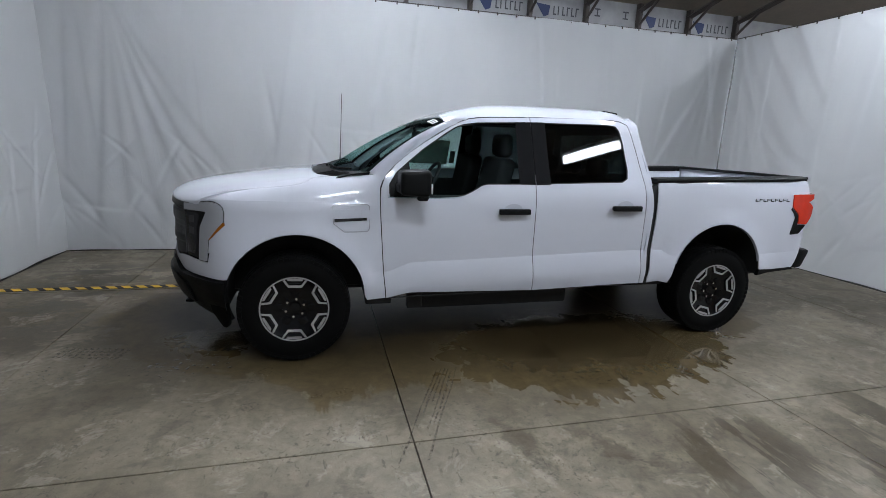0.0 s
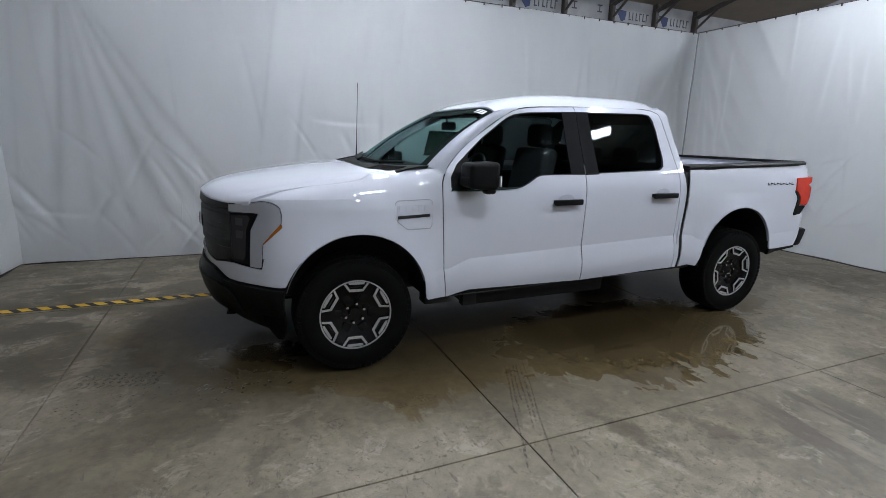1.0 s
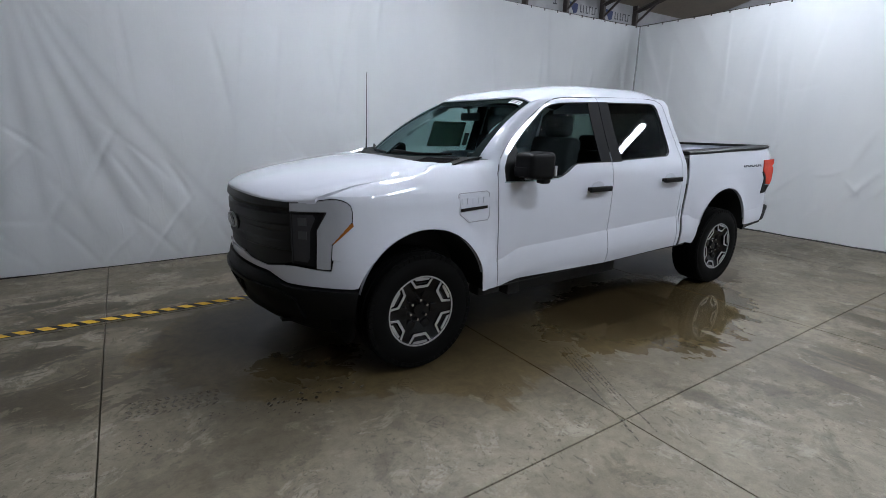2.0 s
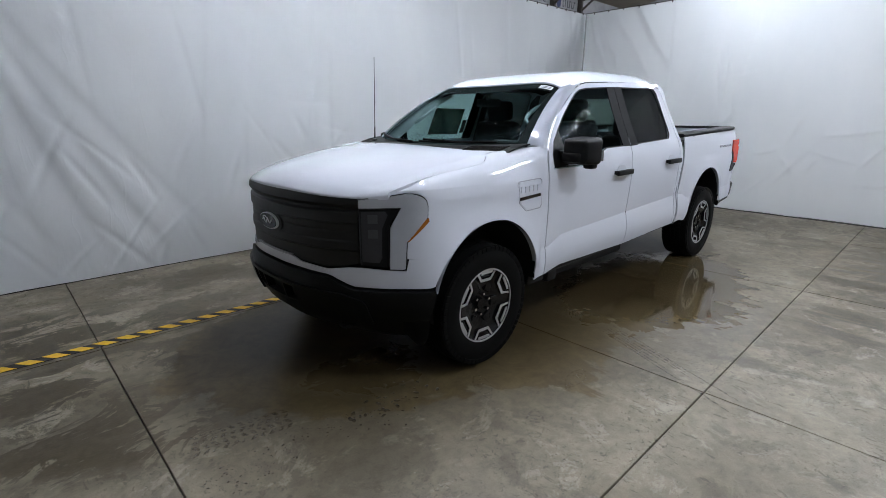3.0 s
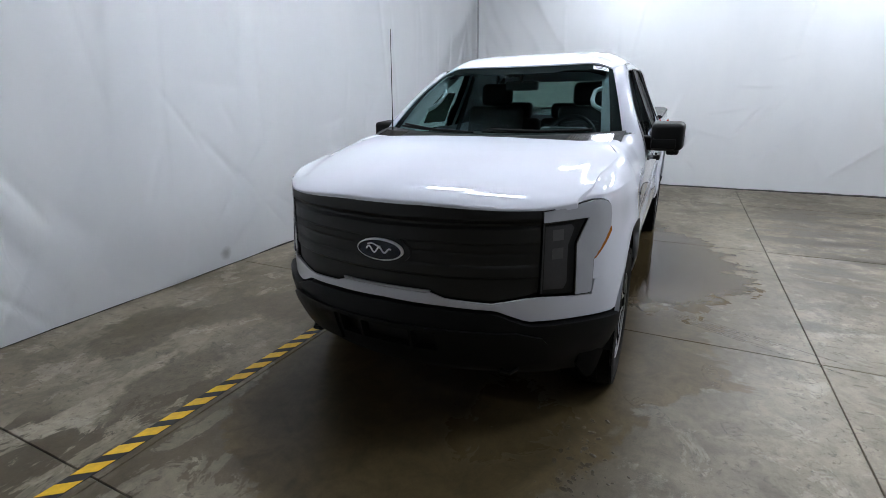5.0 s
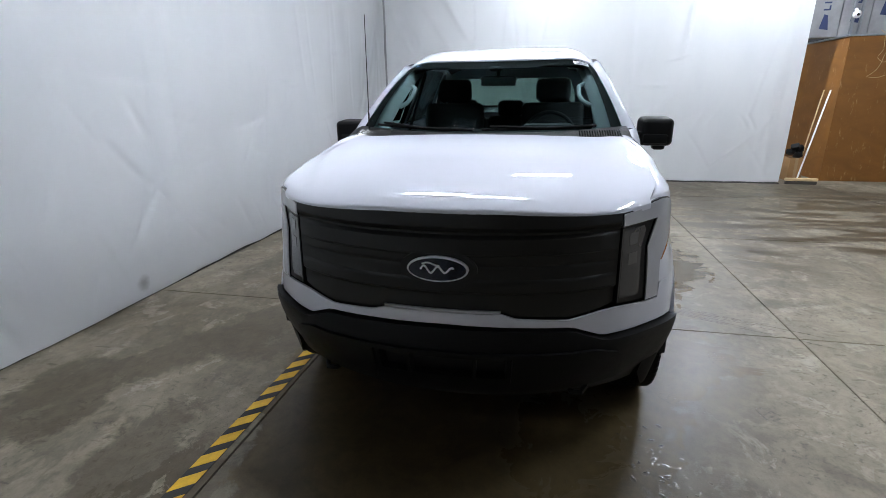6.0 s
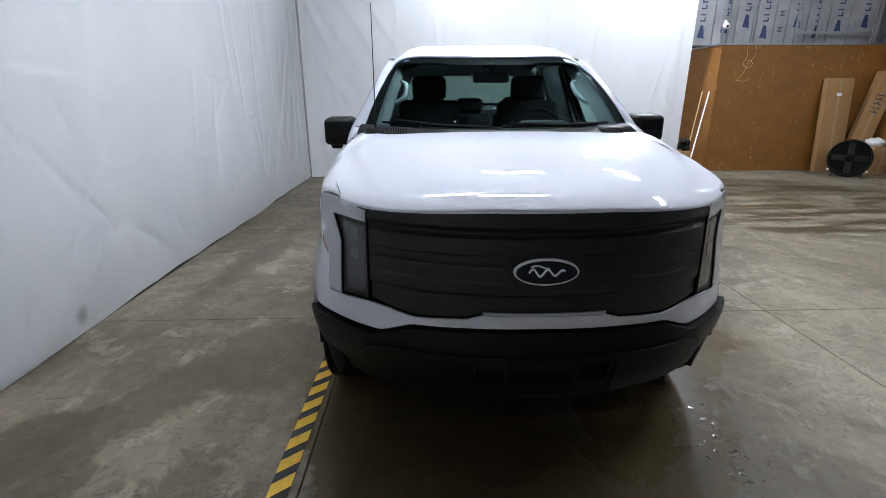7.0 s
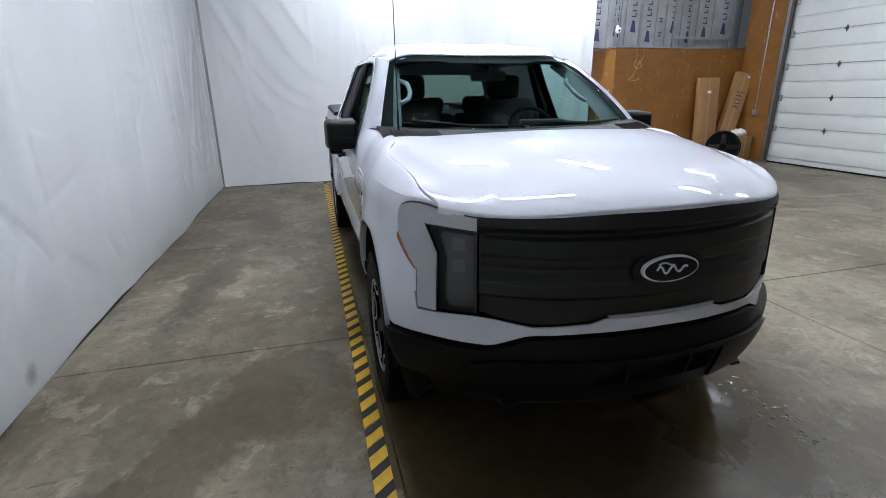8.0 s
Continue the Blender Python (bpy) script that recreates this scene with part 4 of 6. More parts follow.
# the seam between hood and fender: height, and how far it lies inside the plan outline
Z_FENDER = Curve([(-0.9, 1.165), (-0.66, 1.168), (-0.60, 1.200), (-0.50, 1.236), (-0.34, 1.266), (0.0, 1.307), (0.08, 1.324), (0.15, 1.358), (0.25, 1.370), (0.45, 1.377), (0.6, 1.388)])
W_FENDER = Curve([(-0.9, 0.0), (-0.64, 0.004), (-0.60, 0.024), (-0.50, 0.067), (-0.34, 0.097), (0.0, 0.098), (0.08, 0.115), (0.15, 0.160), (0.25, 0.176), (0.6, 0.14)])
Y_EDGE = Curve([(-0.95, 0.55), (-0.72, 0.62), (-0.52, 0.69), (-0.06, 0.795), (0.1, 0.79), (0.3, 0.75)])
Y_SEAM = Curve([(-0.9, 0.835), (-0.66, 0.835), (-0.60, 0.850), (-0.57, 0.860), (-0.50, 0.872), (-0.34, 0.884), (0.0, 0.890), (0.08, 0.874), (0.15, 0.828), (0.25, 0.811), (0.5, 0.811)])


def smooth01(t):
    t = min(max(t, 0.0), 1.0)
    return t * t * (3 - 2 * t)


def tuck(x, y, h):
    """How far the front corners lean inwards with height."""
    return 0.030 * smooth01((h - 0.72) / 0.42) * smooth01((abs(y) - 0.62) / 0.25) * (1 - smooth01((x + 0.35) / 0.45))


def body(s, h, off=0.0):
    """A point of the body's skin: way round the plan outline, height, and distance outwards."""
    a = abs(s)
    x, y = float(np.interp(a, PS, PX)), float(np.interp(a, PS, PY))
    nx, ny = float(np.interp(a, PS, PNX)), float(np.interp(a, PS, PNY))
    z = h
    if x < 0.66 and a < 3:
        if h > 1.10:
            zt, w = Z_FENDER(x), W_FENDER(x)
            zs = min(1.20, zt - 0.012)
            if h < 1.20:
                q = (h - 1.10) / 0.10
                z, d = 1.10 + (zs - 1.10) * q, min(w, 0.015) * q ** 3
            else:
                q = min((h - 1.20) / 0.20, 1.0)
                lean = 0.45 * (1 - smooth01((x + 0.05) / 0.4))
                z = zs + (zt - zs) * ((1 - lean) * math.sin(q * math.pi / 2) + lean * q)
                d = min(w, 0.015) + max(0.0, w - 0.015) * ((0.60 + lean * 0.25) * q + (0.40 - lean * 0.25) * (1 - math.cos(q * math.pi / 2)))
            if x > 0.45:
                k = smooth01((x - 0.45) / 0.2)
                d = d * (1 - k) + D_CAB(h) * k
                z = z * (1 - k) + h * k
        else:
            d = D_NOSE(h) if x < -0.2 else D_CAB(min(h, 1.1))
        d += tuck(x, y, h)
    elif x > 2.962:
        d = D_BED(h)
    else:
        d = D_CAB(h)
    if 0.5 < x < 4.62 and 0.45 < h < 1.2:
        zc = CREASE(x)
        k = smooth01((x - 0.5) / 0.12) * (1 - 0.4 * smooth01((x - 3.1) / 0.1)) * smooth01((4.62 - x) / 0.05)
        if h >= zc - 1e-4:
            d += 0.028 * k * (1 - min((h - zc) / 0.36, 1.0)) ** 1.4
        else:
            d += 0.027 * k * (1 - min((zc - h) / 0.21, 1.0)) ** 1.25
    for cx, cz, r in ((0.02, 0.485, 0.485), (3.69, 0.56, 0.472)):
        if abs(x - cx) < 0.8 and h < 1.15:
            q = (math.hypot(x - cx, h - cz) - r) / 0.075
            d -= 0.016 * math.exp(-max(q, 0) ** 2) + 0.010 * math.exp(-(max(q, 0) / 2.4) ** 2)
    return (x + nx * (off - d), -math.copysign(y + ny * (off - d), s if s else 1), z)


def creased(s, v, off=0.0):
    """The body's skin with heights counted so that the crease always lies at 0.75."""
    zc = CREASE(float(np.interp(abs(s), PS, PX)))
    return body(s, v * zc / 0.75 if v < 0.75 else zc + (v - 0.75) * (2.0 - zc) / 1.25, off)


def to_crease(pts):
    """Side outlines (x, height) in the heights of creased()."""
    out = []
    for x, h in pts:
        zc = CREASE(x)
        out.append((sx(x), h * 0.75 / zc if h < zc else 0.75 + (h - zc) * 1.25 / (2.0 - zc)))
    return out


def pane(s, h, off=0.0):
    """Side glass: straight from the belt line to the roof rail."""
    a, b = Vector(body(s, 1.36, off)), Vector(body(s, 1.83, off))
    q = (h - 1.36) / 0.47
    return tuple(a + (b - a) * q)


def face(s, h, off=0.0):
    """The nose as a plain upright wall, for lamps and grille."""
    a = abs(s)
    x, y = float(np.interp(a, PS, PX)), float(np.interp(a, PS, PY))
    nx, ny = float(np.interp(a, PS, PNX)), float(np.interp(a, PS, PNY))
    off -= D_NOSE(h) + tuck(x, y, h)
    return (x + nx * off, -math.copysign(y + ny * off, s if s else 1), h)


def mirrored(bm):
    bmesh.ops.scale(bm, vec=(1, -1, 1), verts=bm.verts)
    bmesh.ops.reverse_faces(bm, faces=bm.faces)
    return bm


def flank(pts):
    """Side outlines are given as (x, height)."""
    return [(sx(x), h) for x, h in pts]


def nose(pts):
    return [(sy(y), h) for y, h in pts]


def nose_x(y):
    return float(np.interp(abs(y), PY[:HALF], PX[:HALF]))


def hood_nose(y):
    """Where the hood's front edge lies, y from the middle."""
    return nose_x(y) + 0.009 + 0.021 * smooth01((abs(y) - 0.62) / 0.25)


NOSE_LIFT = 0.026


def hood_top(x, y, off=0.0):
    a = abs(y)
    u = max(0.0, x - hood_nose(min(a, 0.86)))
    z = F_HOOD(u) + 0.3 * max(0.0, a - 0.6) ** 2 * (1 - smooth01(u / 0.3))
    z += NOSE_LIFT * (1 - smooth01((a - 0.15) / 0.55)) * (1 - smooth01((u - 0.05) / 0.55))
    z += 0.012 * (1 - min(a / 0.8, 1.0) ** 2) * smooth01((u - 0.05) / 0.4)
    # raised middle, its sides sloping to the seam
    edge = Y_EDGE(x)
    seam = Y_SEAM(x) - 0.030 * (1 - smooth01((x + 0.35) / 0.45))
    q = min(max((a - edge) / (seam - edge), 0.0), 1.0)
    z += (Z_FENDER(x) - z) * (0.75 * q + 0.25 * q * q) * smooth01(u / 0.22)
    return (x, -y, z + off)


Z_ROOF = Curve([(1.0, 1.820), (1.05, 1.840), (1.16, 1.884), (1.25, 1.917), (1.4, 1.954), (1.6, 1.980), (1.93, 1.997), (2.5, 1.998), (2.75, 1.980), (2.84, 1.943), (2.90, 1.885)])


def roof_top(x, y, off=0.0):
    a = abs(y)
    z = Z_ROOF(x) - 0.024 + 0.010 * (1 - (a / 0.6) ** 2) - (0.066 + 0.024 * smooth01((x - 1.15) / 0.3)) * max(0.0, (a - 0.453) / 0.245) ** 2.5
    return (x, -y, z + off)


def screen(u, v, off=0.0):
    """The windscreen: u from side to side, v from the cowl to the roof."""
    y0, y1 = 0.84 * u, 0.665 * u
    x0, z0 = 0.265 + 0.275 * abs(u) ** 2.2, 1.372 + 0.028 * u * u
    x1 = 1.10 + 0.06 * u * u
    z1 = roof_top(x1, y1)[2] - 0.004
    bow = 0.035 * 4 * v * (1 - v)
    return (x0 + (x1 - x0) * v - bow * 0.5 - off * 0.5, -(y0 + (y1 - y0) * v), z0 + (z1 - z0) * v + bow * 0.85 + off * 0.86)


DOOR_F = [(0.675, 0.455), (0.652, 0.66), (0.638, 0.85), (0.622, 1.10), (0.618, 1.226), (0.622, 1.30), (0.654, 1.387), (0.741, 1.477), (0.962, 1.640), (1.191, 1.776), (1.27, 1.812), (1.332, 1.834), (1.42, 1.849), (1.526, 1.857),
          (1.86, 1.873), (1.852, 1.35), (1.858, 1.05), (1.868, 0.79), (1.895, 0.47)]
WIN_F = [(0.686, 1.246), (0.688, 1.335), (0.745, 1.418), (0.96, 1.592), (1.144, 1.716), (1.22, 1.762), (1.29, 1.788), (1.40, 1.805), (1.72, 1.822), (1.836, 1.826), (1.834, 1.352), (1.44, 1.345), (1.395, 1.332), (1.322, 1.29), (1.26, 1.262), (1.20, 1.25), (1.03, 1.243)]
DOOR_B = [(1.86, 1.873), (2.62, 1.886), (2.70, 1.878), (2.76, 1.85), (2.788, 1.76), (2.815, 1.626), (2.857, 1.35), (2.873, 1.017), (2.892, 0.72), (2.910, 0.50), (1.895, 0.47), (1.868, 0.79), (1.858, 1.05), (1.852, 1.35)]
WIN_B = [(1.885, 1.828), (2.57, 1.842), (2.64, 1.832), (2.672, 1.79), (2.69, 1.70), (2.704, 1.47), (2.69, 1.41), (2.64, 1.38), (1.885, 1.354)]
SEAM_3D = [(0.64, 0.952, 1.36), (0.654, 0.938, 1.387), (0.741, 0.893, 1.477), (0.962, 0.820, 1.64), (1.191, 0.764, 1.776), (1.332, 0.739, 1.834)]


def resample(pts, n):
    p = np.array(pts, float)
    t = np.concatenate([[0], np.cumsum(np.linalg.norm(np.diff(p, axis=0), axis=1))])
    cs = [Curve(list(zip(t, p[:, k]))) for k in range(3)]
    return [tuple(c(t[-1] * i / n) for c in cs) for i in range(n + 1)]


def build_truck():
    truck = thing("pickup_truck", label="white four-door electric pickup truck, clean and wet, parked with black trim", category="pickup truck")

    def crisp(obs, line, reach=0.006):
        """Folds the skin sharply along a line of heights."""
        for ob in obs:
            me = ob.data
            for e in me.edges:
                p, q = me.vertices[e.vertices[0]].co, me.vertices[e.vertices[1]].co
                if abs(p.x - q.x) > abs(p.z - q.z) and abs(p.z - line(p.x)) < reach and abs(q.z - line(q.x)) < reach:
                    e.use_edge_sharp = True
        return obs

    def both(name, make, mat, label=""):
        """The same part on the driver's side and on the other side."""
        out = []
        for mir in (False, True):
            bm = make()
            if mir:
                mirrored(bm)
            out.append(part(name, bm, mat, truck, label))
        return out

    g = 0.0035
    # fenders
    arch_f = arc(0.02, 0.485, 0.485, 138, 2, 30)
    fender = [(-0.335, 0.818)] + [p for p in arch_f if p[1] > 0.50]
    fender = flank(fender) + flank([(0.515, 0.47), (0.53, 0.45), (0.675, 0.455), (0.652, 0.66), (0.638, 0.85), (0.622, 1.10), (0.618, 1.226), (0.619, 1.30), (0.646, 1.380), (0.58, 1.40), (0.40, 1.40), (0.25, 1.40), (0.15, 1.40), (0.08, 1.40), (0.0, 1.40), (-0.3, 1.40), (-0.5, 1.40)])
    fender += [(sy(0.835), 1.40), (sy(0.835), 1.13), (sy(0.938), 1.13), (sy(0.942), 1.04), (sy(0.878), 0.92), (sy(0.878), 0.818)]
    fenders = both("front_fender", lambda: patch(fender, body, (0.03, 0.02), 0.01, shrink=g, cuts=(1.20,)), PAINT)
    crisp(fenders, lambda x: min(1.20, Z_FENDER(x) - 0.012), 0.003)
    # doors
    fronts = both("front_door", lambda: patch(to_crease(DOOR_F), creased, (0.08, 0.03), 0.02, holes=[to_crease(WIN_F)], shrink=g, cuts=(0.75,)), PAINT)
    backs = both("rear_door", lambda: patch(to_crease(DOOR_B), creased, (0.08, 0.03), 0.02, holes=[to_crease(WIN_B)], shrink=g, cuts=(0.75,)), PAINT)
    corner = [(2.62, 1.886), (2.72, 1.892), (2.80, 1.895), (2.845, 1.885), (2.862, 1.85), (2.858, 1.72), (2.875, 1.60), (2.892, 1.489), (2.92, 1.388), (2.945, 1.2), (2.952, 0.97), (2.952, 0.66), (2.957, 0.50), (2.910, 0.50), (2.892, 0.72), (2.873, 1.017), (2.857, 1.35), (2.815, 1.626), (2.788, 1.76), (2.76, 1.85), (2.70, 1.878)]
    corners = both("cab_corner", lambda: patch(to_crease(corner), creased, (0.08, 0.03), 0.01, shrink=g, cuts=(0.75,)), PAINT)
    def gap_line(pts):
        loop = flank(pts)
        dense = []
        for a, b2 in zip(loop, loop[1:] + loop[:1]):
            n = max(1, round(math.dist(a, b2) / 0.06))
            dense += [(a[0] + (b2[0] - a[0]) * k / n, a[1] + (b2[1] - a[1]) * k / n) for k in range(n)]
        return tube(bmesh.new(), [body(q, h, -0.007) for q, h in dense], 0.0045, 6, True)
    # black tubes put the shade of the door gaps into colour
    both("door_gap_shade", lambda: gap_line(DOOR_F), UNDER_BLACK)
    both("door_gap_shade", lambda: gap_line(DOOR_B), UNDER_BLACK)
    # bed sides
    arch_b = arc(3.69, 0.56, 0.472, 172, 8, 30)
    bed = [(2.985, 0.50), (3.19, 0.50), (3.215, 0.58)] + arch_b + [(4.17, 0.60), (4.175, 0.575), (4.58, 0.60)]
    bed_top = [(4.66, 0.80), (4.66, 1.44), (4.2, 1.428), (3.6, 1.412), (2.975, 1.395), (2.98, 1.2), (2.985, 0.97)]
    sides = both("bed_side", lambda: patch(to_crease(bed + bed_top), creased, (0.06, 0.03), 0.012, shrink=g, cuts=(0.75,)), PAINT)

    crisp(fronts + backs + corners + sides, CREASE, 0.004)

    # hood, roof, pillars
    front_edge = [(hood_nose(y), y) for y in np.linspace(-0.815, 0.815, 41)]
    seam = [body(q, 1.40) for q in np.linspace(sy(0.835), sx(0.25), 36)]
    side = [(p[0], -p[1]) for p in seam] + [(0.282, 0.80), (0.287, 0.78), (0.28, 0.74), (0.195, 0.66), (0.158, 0.5), (0.147, 0.25)]
    hood = front_edge + side + [(0.144, 0)] + [(x, -y) for x, y in reversed(side)]
    reach = 1.35
    hood = [(math.sqrt(max(0.0, (x - hood_nose(y)) / reach)), y) for x, y in hood]
    part("hood", patch(hood, lambda p, y, o: hood_top(hood_nose(y) + reach * p * p, y, o), (0.018, 0.025), 0.02, shrink=0.0052), PAINT, truck)
    # black tube standing in for the shade inside the hood seam
    both("hood_gap_shade", lambda: tube(bmesh.new(), [tuple(Vector(body(q, 1.40)) - Vector((0, 0, 0.006 + 0.02 * max(0.0, 1 - 12 * k)))) for k, q in zip(np.linspace(0, 1, 48), np.linspace(sy(0.86), sx(0.22), 48))], 0.0035, 6), UNDER_BLACK)
    rf = [(1.10 + 0.06 * (u * u), 0.665 * u) for u in np.linspace(-1, 1, 21)]
    rs = [(1.32, 0.730), (1.5, 0.715), (1.86, 0.703), (2.62, 0.700), (2.76, 0.694), (2.83, 0.675), (2.872, 0.60), (2.885, 0.4)]
    part("roof", patch(rf + rs + [(2.89, 0)] + [(x, -y) for x, y in reversed(rs)], roof_top, (0.05, 0.05), 0.01), PAINT, truck)

    def pillar():
        n = 14
        inner = [screen(1.0, v) for v in np.linspace(0, 1, n + 1)]
        outer = [(x, -y, z) for x, y, z in resample(SEAM_3D, n)]
        lines = []
        for k in range(7):
            q = k / 6
            bulge = 0.022 * math.sin(math.pi * q)
            lines.append([(a[0] + (b[0] - a[0]) * q - bulge * 0.35, a[1] + (b[1] - a[1]) * q - bulge * 0.7, a[2] + (b[2] - a[2]) * q + bulge * 0.6) for a, b in zip(inner, outer)])
        return loft(lines, 0.006)

    both("windscreen_pillar", pillar, PAINT)
    # back of the cab
    def cab_back(y, z, off=0.0):
        return (2.94 - 0.075 * smooth01((z - 1.3) / 0.6) + off, -y, z)
    rim = [(0.985 - D_CAB(z) - 0.012, z) for z in np.linspace(0.7, 1.86, 14)]
    outline = rim + [(0.60, 1.915), (0.3, 1.925)] + [(-0.3, 1.925), (-0.60, 1.915)] + [(-y, z) for y, z in reversed(rim)]
    hole = [(0.67, 1.42), (0.66, 1.60), (0.61, 1.75), (0.57, 1.77), (-0.57, 1.77), (-0.61, 1.75), (-0.66, 1.60), (-0.67, 1.42)]
    back = part("cab_back", patch(outline, cab_back, (0.1, 0.08), 0.02, holes=[hole]), PAINT, truck)
    part("rear_window", patch(inset(hole, -0.012), lambda u, v, o: cab_back(u, v, o - 0.006), (0.2, 0.2), 0.004), REAR_GLASS, truck).visible_shadow = False

    # nose: lower fascia, grille panel, lamps, bumper
    low = [(0.0, 0.722), (0.30, 0.716), (0.50, 0.706), (0.53, 0.70), (0.63, 0.654), (0.66, 0.645), (0.75, 0.642), (0.952, 0.640)]
    low_s = nose(low) + [(sx(-0.44), 0.645)]
    a_front = [p for p in arc(0.02, 0.485, 0.485, 176, 138, 10) if p[1] > 0.65]
    up = flank([p for p in a_front]) + [(sx(-0.335), 0.8215), (sy(0.895), 0.8215), (sy(0.885), 0.752), (sy(0.82), 0.755), (sy(0.70), 0.765), (sy(0.63), 0.762), (sy(0.505), 0.742), (sy(0.30), 0.758), (sy(0.24), 0.778), (sy(0.0), 0.780)]
    full = low_s + up[:-1] + [(-s, h) for s, h in reversed(up[:-1])] + [(-s, h) for s, h in reversed(low_s)][:-1]
    part("front_fascia", patch(full, body, (0.05, 0.04), 0.012, shrink=g), PAINT, truck)

    def panel_map(s, h, off=0.0):
        wide = smooth01((sy(0.66) - abs(s)) / 0.02)
        groove = smooth01((1.128 - h) / 0.028) * smooth01((h - 1.082) / 0.010)
        ridge = 0.010 * smooth01((h - 1.10) / 0.03) - 0.018 * wide * groove
        ridge -= 0.007 * wide * smooth01((1.02 - h) / 0.008) * (1 - smooth01((0.92 - h) / 0.012)) + 0.009 * smooth01((0.865 - h) / 0.012)
        ridge -= 0.004 * wide * math.exp(-((h - 0.972) / 0.006) ** 2)
        x, y, z = face(s, h, off + ridge - 0.002)
        return (x + 0.02 * max(0, (h - 1.0) / 0.16) ** 2 * 0.5, y, z)
    gr = [(0.0, 1.158 + NOSE_LIFT), (0.15, 1.158 + NOSE_LIFT), (0.28, 1.178), (0.42, 1.171), (0.56, 1.164), (0.69, 1.160), (0.688, 0.785), (0.63, 0.768), (0.505, 0.748), (0.295, 0.764), (0.235, 0.786)]
    grs = nose(gr)
    part("grille_panel", patch(grs + [(-s, h) for s, h in reversed(grs[1:])], panel_map, (0.05, 0.006), 0.02, shrink=0.002), GRILLE_BLACK, truck, "matt black closed grille panel")
    strip = [(-sy(0.24), 0.790), (sy(0.24), 0.790), (sy(0.235), 0.780), (-sy(0.235), 0.780)]
    part("grille_strip", patch(strip, lambda s, h, o: face(s, h, o + 0.004), (0.05, 0.02), 0.01), LENS_GREY, truck, "thin pale grey strip under the grille")
    lamp = nose([(0.694, 1.100), (0.862, 1.104), (0.822, 0.998), (0.819, 0.768), (0.694, 0.776)])
    lamps = both("headlamp", lambda: patch(lamp, lambda s, h, o: face(s, h, o - 0.001), (0.04, 0.05), 0.03, shrink=0.002), LENS_DARK, "smoked headlamp lens")
    bar = nose([(0.694, 1.155), (0.80, 1.164), (0.84, 1.176), (0.885, 1.185), (0.913, 1.184), (0.931, 1.178), (0.944, 1.166), (0.952, 1.146), (0.955, 1.11), (0.954, 1.05), (0.891, 0.912), (0.886, 0.765), (0.878, 0.758), (0.823, 0.760), (0.826, 0.998), (0.868, 1.106), (0.694, 1.104)])
    both("light_bar", lambda: patch(bar, lambda s, h, o: face(s, h, o + 0.007), (0.03, 0.04), 0.03, shrink=0.002), LENS_GREY, "pale grey unlit light bar")
    # black sheet behind the bar: its rim is the gap's shade in colour
    rim_line = inset(bar, -0.003)
    both("lamp_gap_shade", lambda: patch(rim_line, lambda s, h, o: face(s, h, o + 0.003), (0.03, 0.04), 0.02), GLOSS_BLACK)
    guide = nose([(0.704, 1.086), (0.806, 1.088), (0.818, 1.068), (0.794, 0.992), (0.792, 0.826), (0.780, 0.796), (0.704, 0.800)])
    lens_edge = nose([(0.6945, 1.098), (0.6995, 1.098), (0.6995, 0.782), (0.6945, 0.782)])
    for ob, sg in zip(lamps, (1, -1)):
        bm = patch(guide, lambda s, h, o: face(s, h, o + 0.001), (0.04, 0.05), 0.004)
        part("lens_panel", bm if sg > 0 else mirrored(bm), LENS_PANEL, ob)
        bm = patch(lens_edge, lambda s, h, o: face(s, h, o + 0.004), (0.02, 0.05), 0.004)
        part("lens_edge", bm if sg > 0 else mirrored(bm), LENS_PANEL, ob, "thin lens edge")
    amber = nose([(0.950, 1.040), (0.9555, 1.046), (0.9565, 1.026), (0.8985, 0.918), (0.892, 0.920)])
    both("side_marker", lambda: patch(amber, lambda s, h, o: face(s, h, o + 0.007), (0.03, 0.03), 0.02), LENS_AMBER, "amber side marker")
    for sg in (1, -1):
        for z in (1.045, 0.962):
            c = [(sg * sy(y), z + dz) for y, dz in ((0.733, -0.025), (0.776, -0.025), (0.776, 0.025), (0.733, 0.025))]
            part("projector", patch(c, lambda s, h, o: face(s, h, o + 0.0025), (0.05, 0.05), 0.002), plain_lens, lamps[0 if sg > 0 else 1])

    bump_off = Curve([(0.30, -0.02), (0.36, 0.0), (0.42, 0.016), (0.52, 0.030), (0.60, 0.034), (0.655, 0.026), (0.70, 0.016), (0.73, 0.010)])

    def bumper_map(s, h, off=0.0):
        return body(s, h, off + bump_off(h))
    bt = nose([(0.0, 0.716), (0.30, 0.710), (0.50, 0.700), (0.53, 0.694), (0.63, 0.648), (0.66, 0.639), (0.75, 0.636), (0.952, 0.634)]) + [(sx(-0.445), 0.634)]
    bb = [(sx(-0.46), 0.50), (sx(-0.47), 0.305)] + nose([(0.92, 0.295), (0.80, 0.325), (0.66, 0.365), (0.4, 0.395), (0.0, 0.40)])
    holes = []
    for a, b in ((-0.265, -0.145), (-0.13, 0.13), (0.145, 0.265)):
        holes.append([(sy(a), 0.588), (sy(b), 0.588), (sy(b), 0.488), (sy(a), 0.488)])
    ring = bt + bb[:-1] + [(-s, h) for s, h in reversed(bb[:-1])] + [(-s, h) for s, h in reversed(bt)][:-1]
    part("front_bumper", patch(ring, bumper_map, (0.05, 0.03), 0.05, holes=holes, shrink=g), BLACK_PLASTIC, truck, "matt black plastic front bumper")
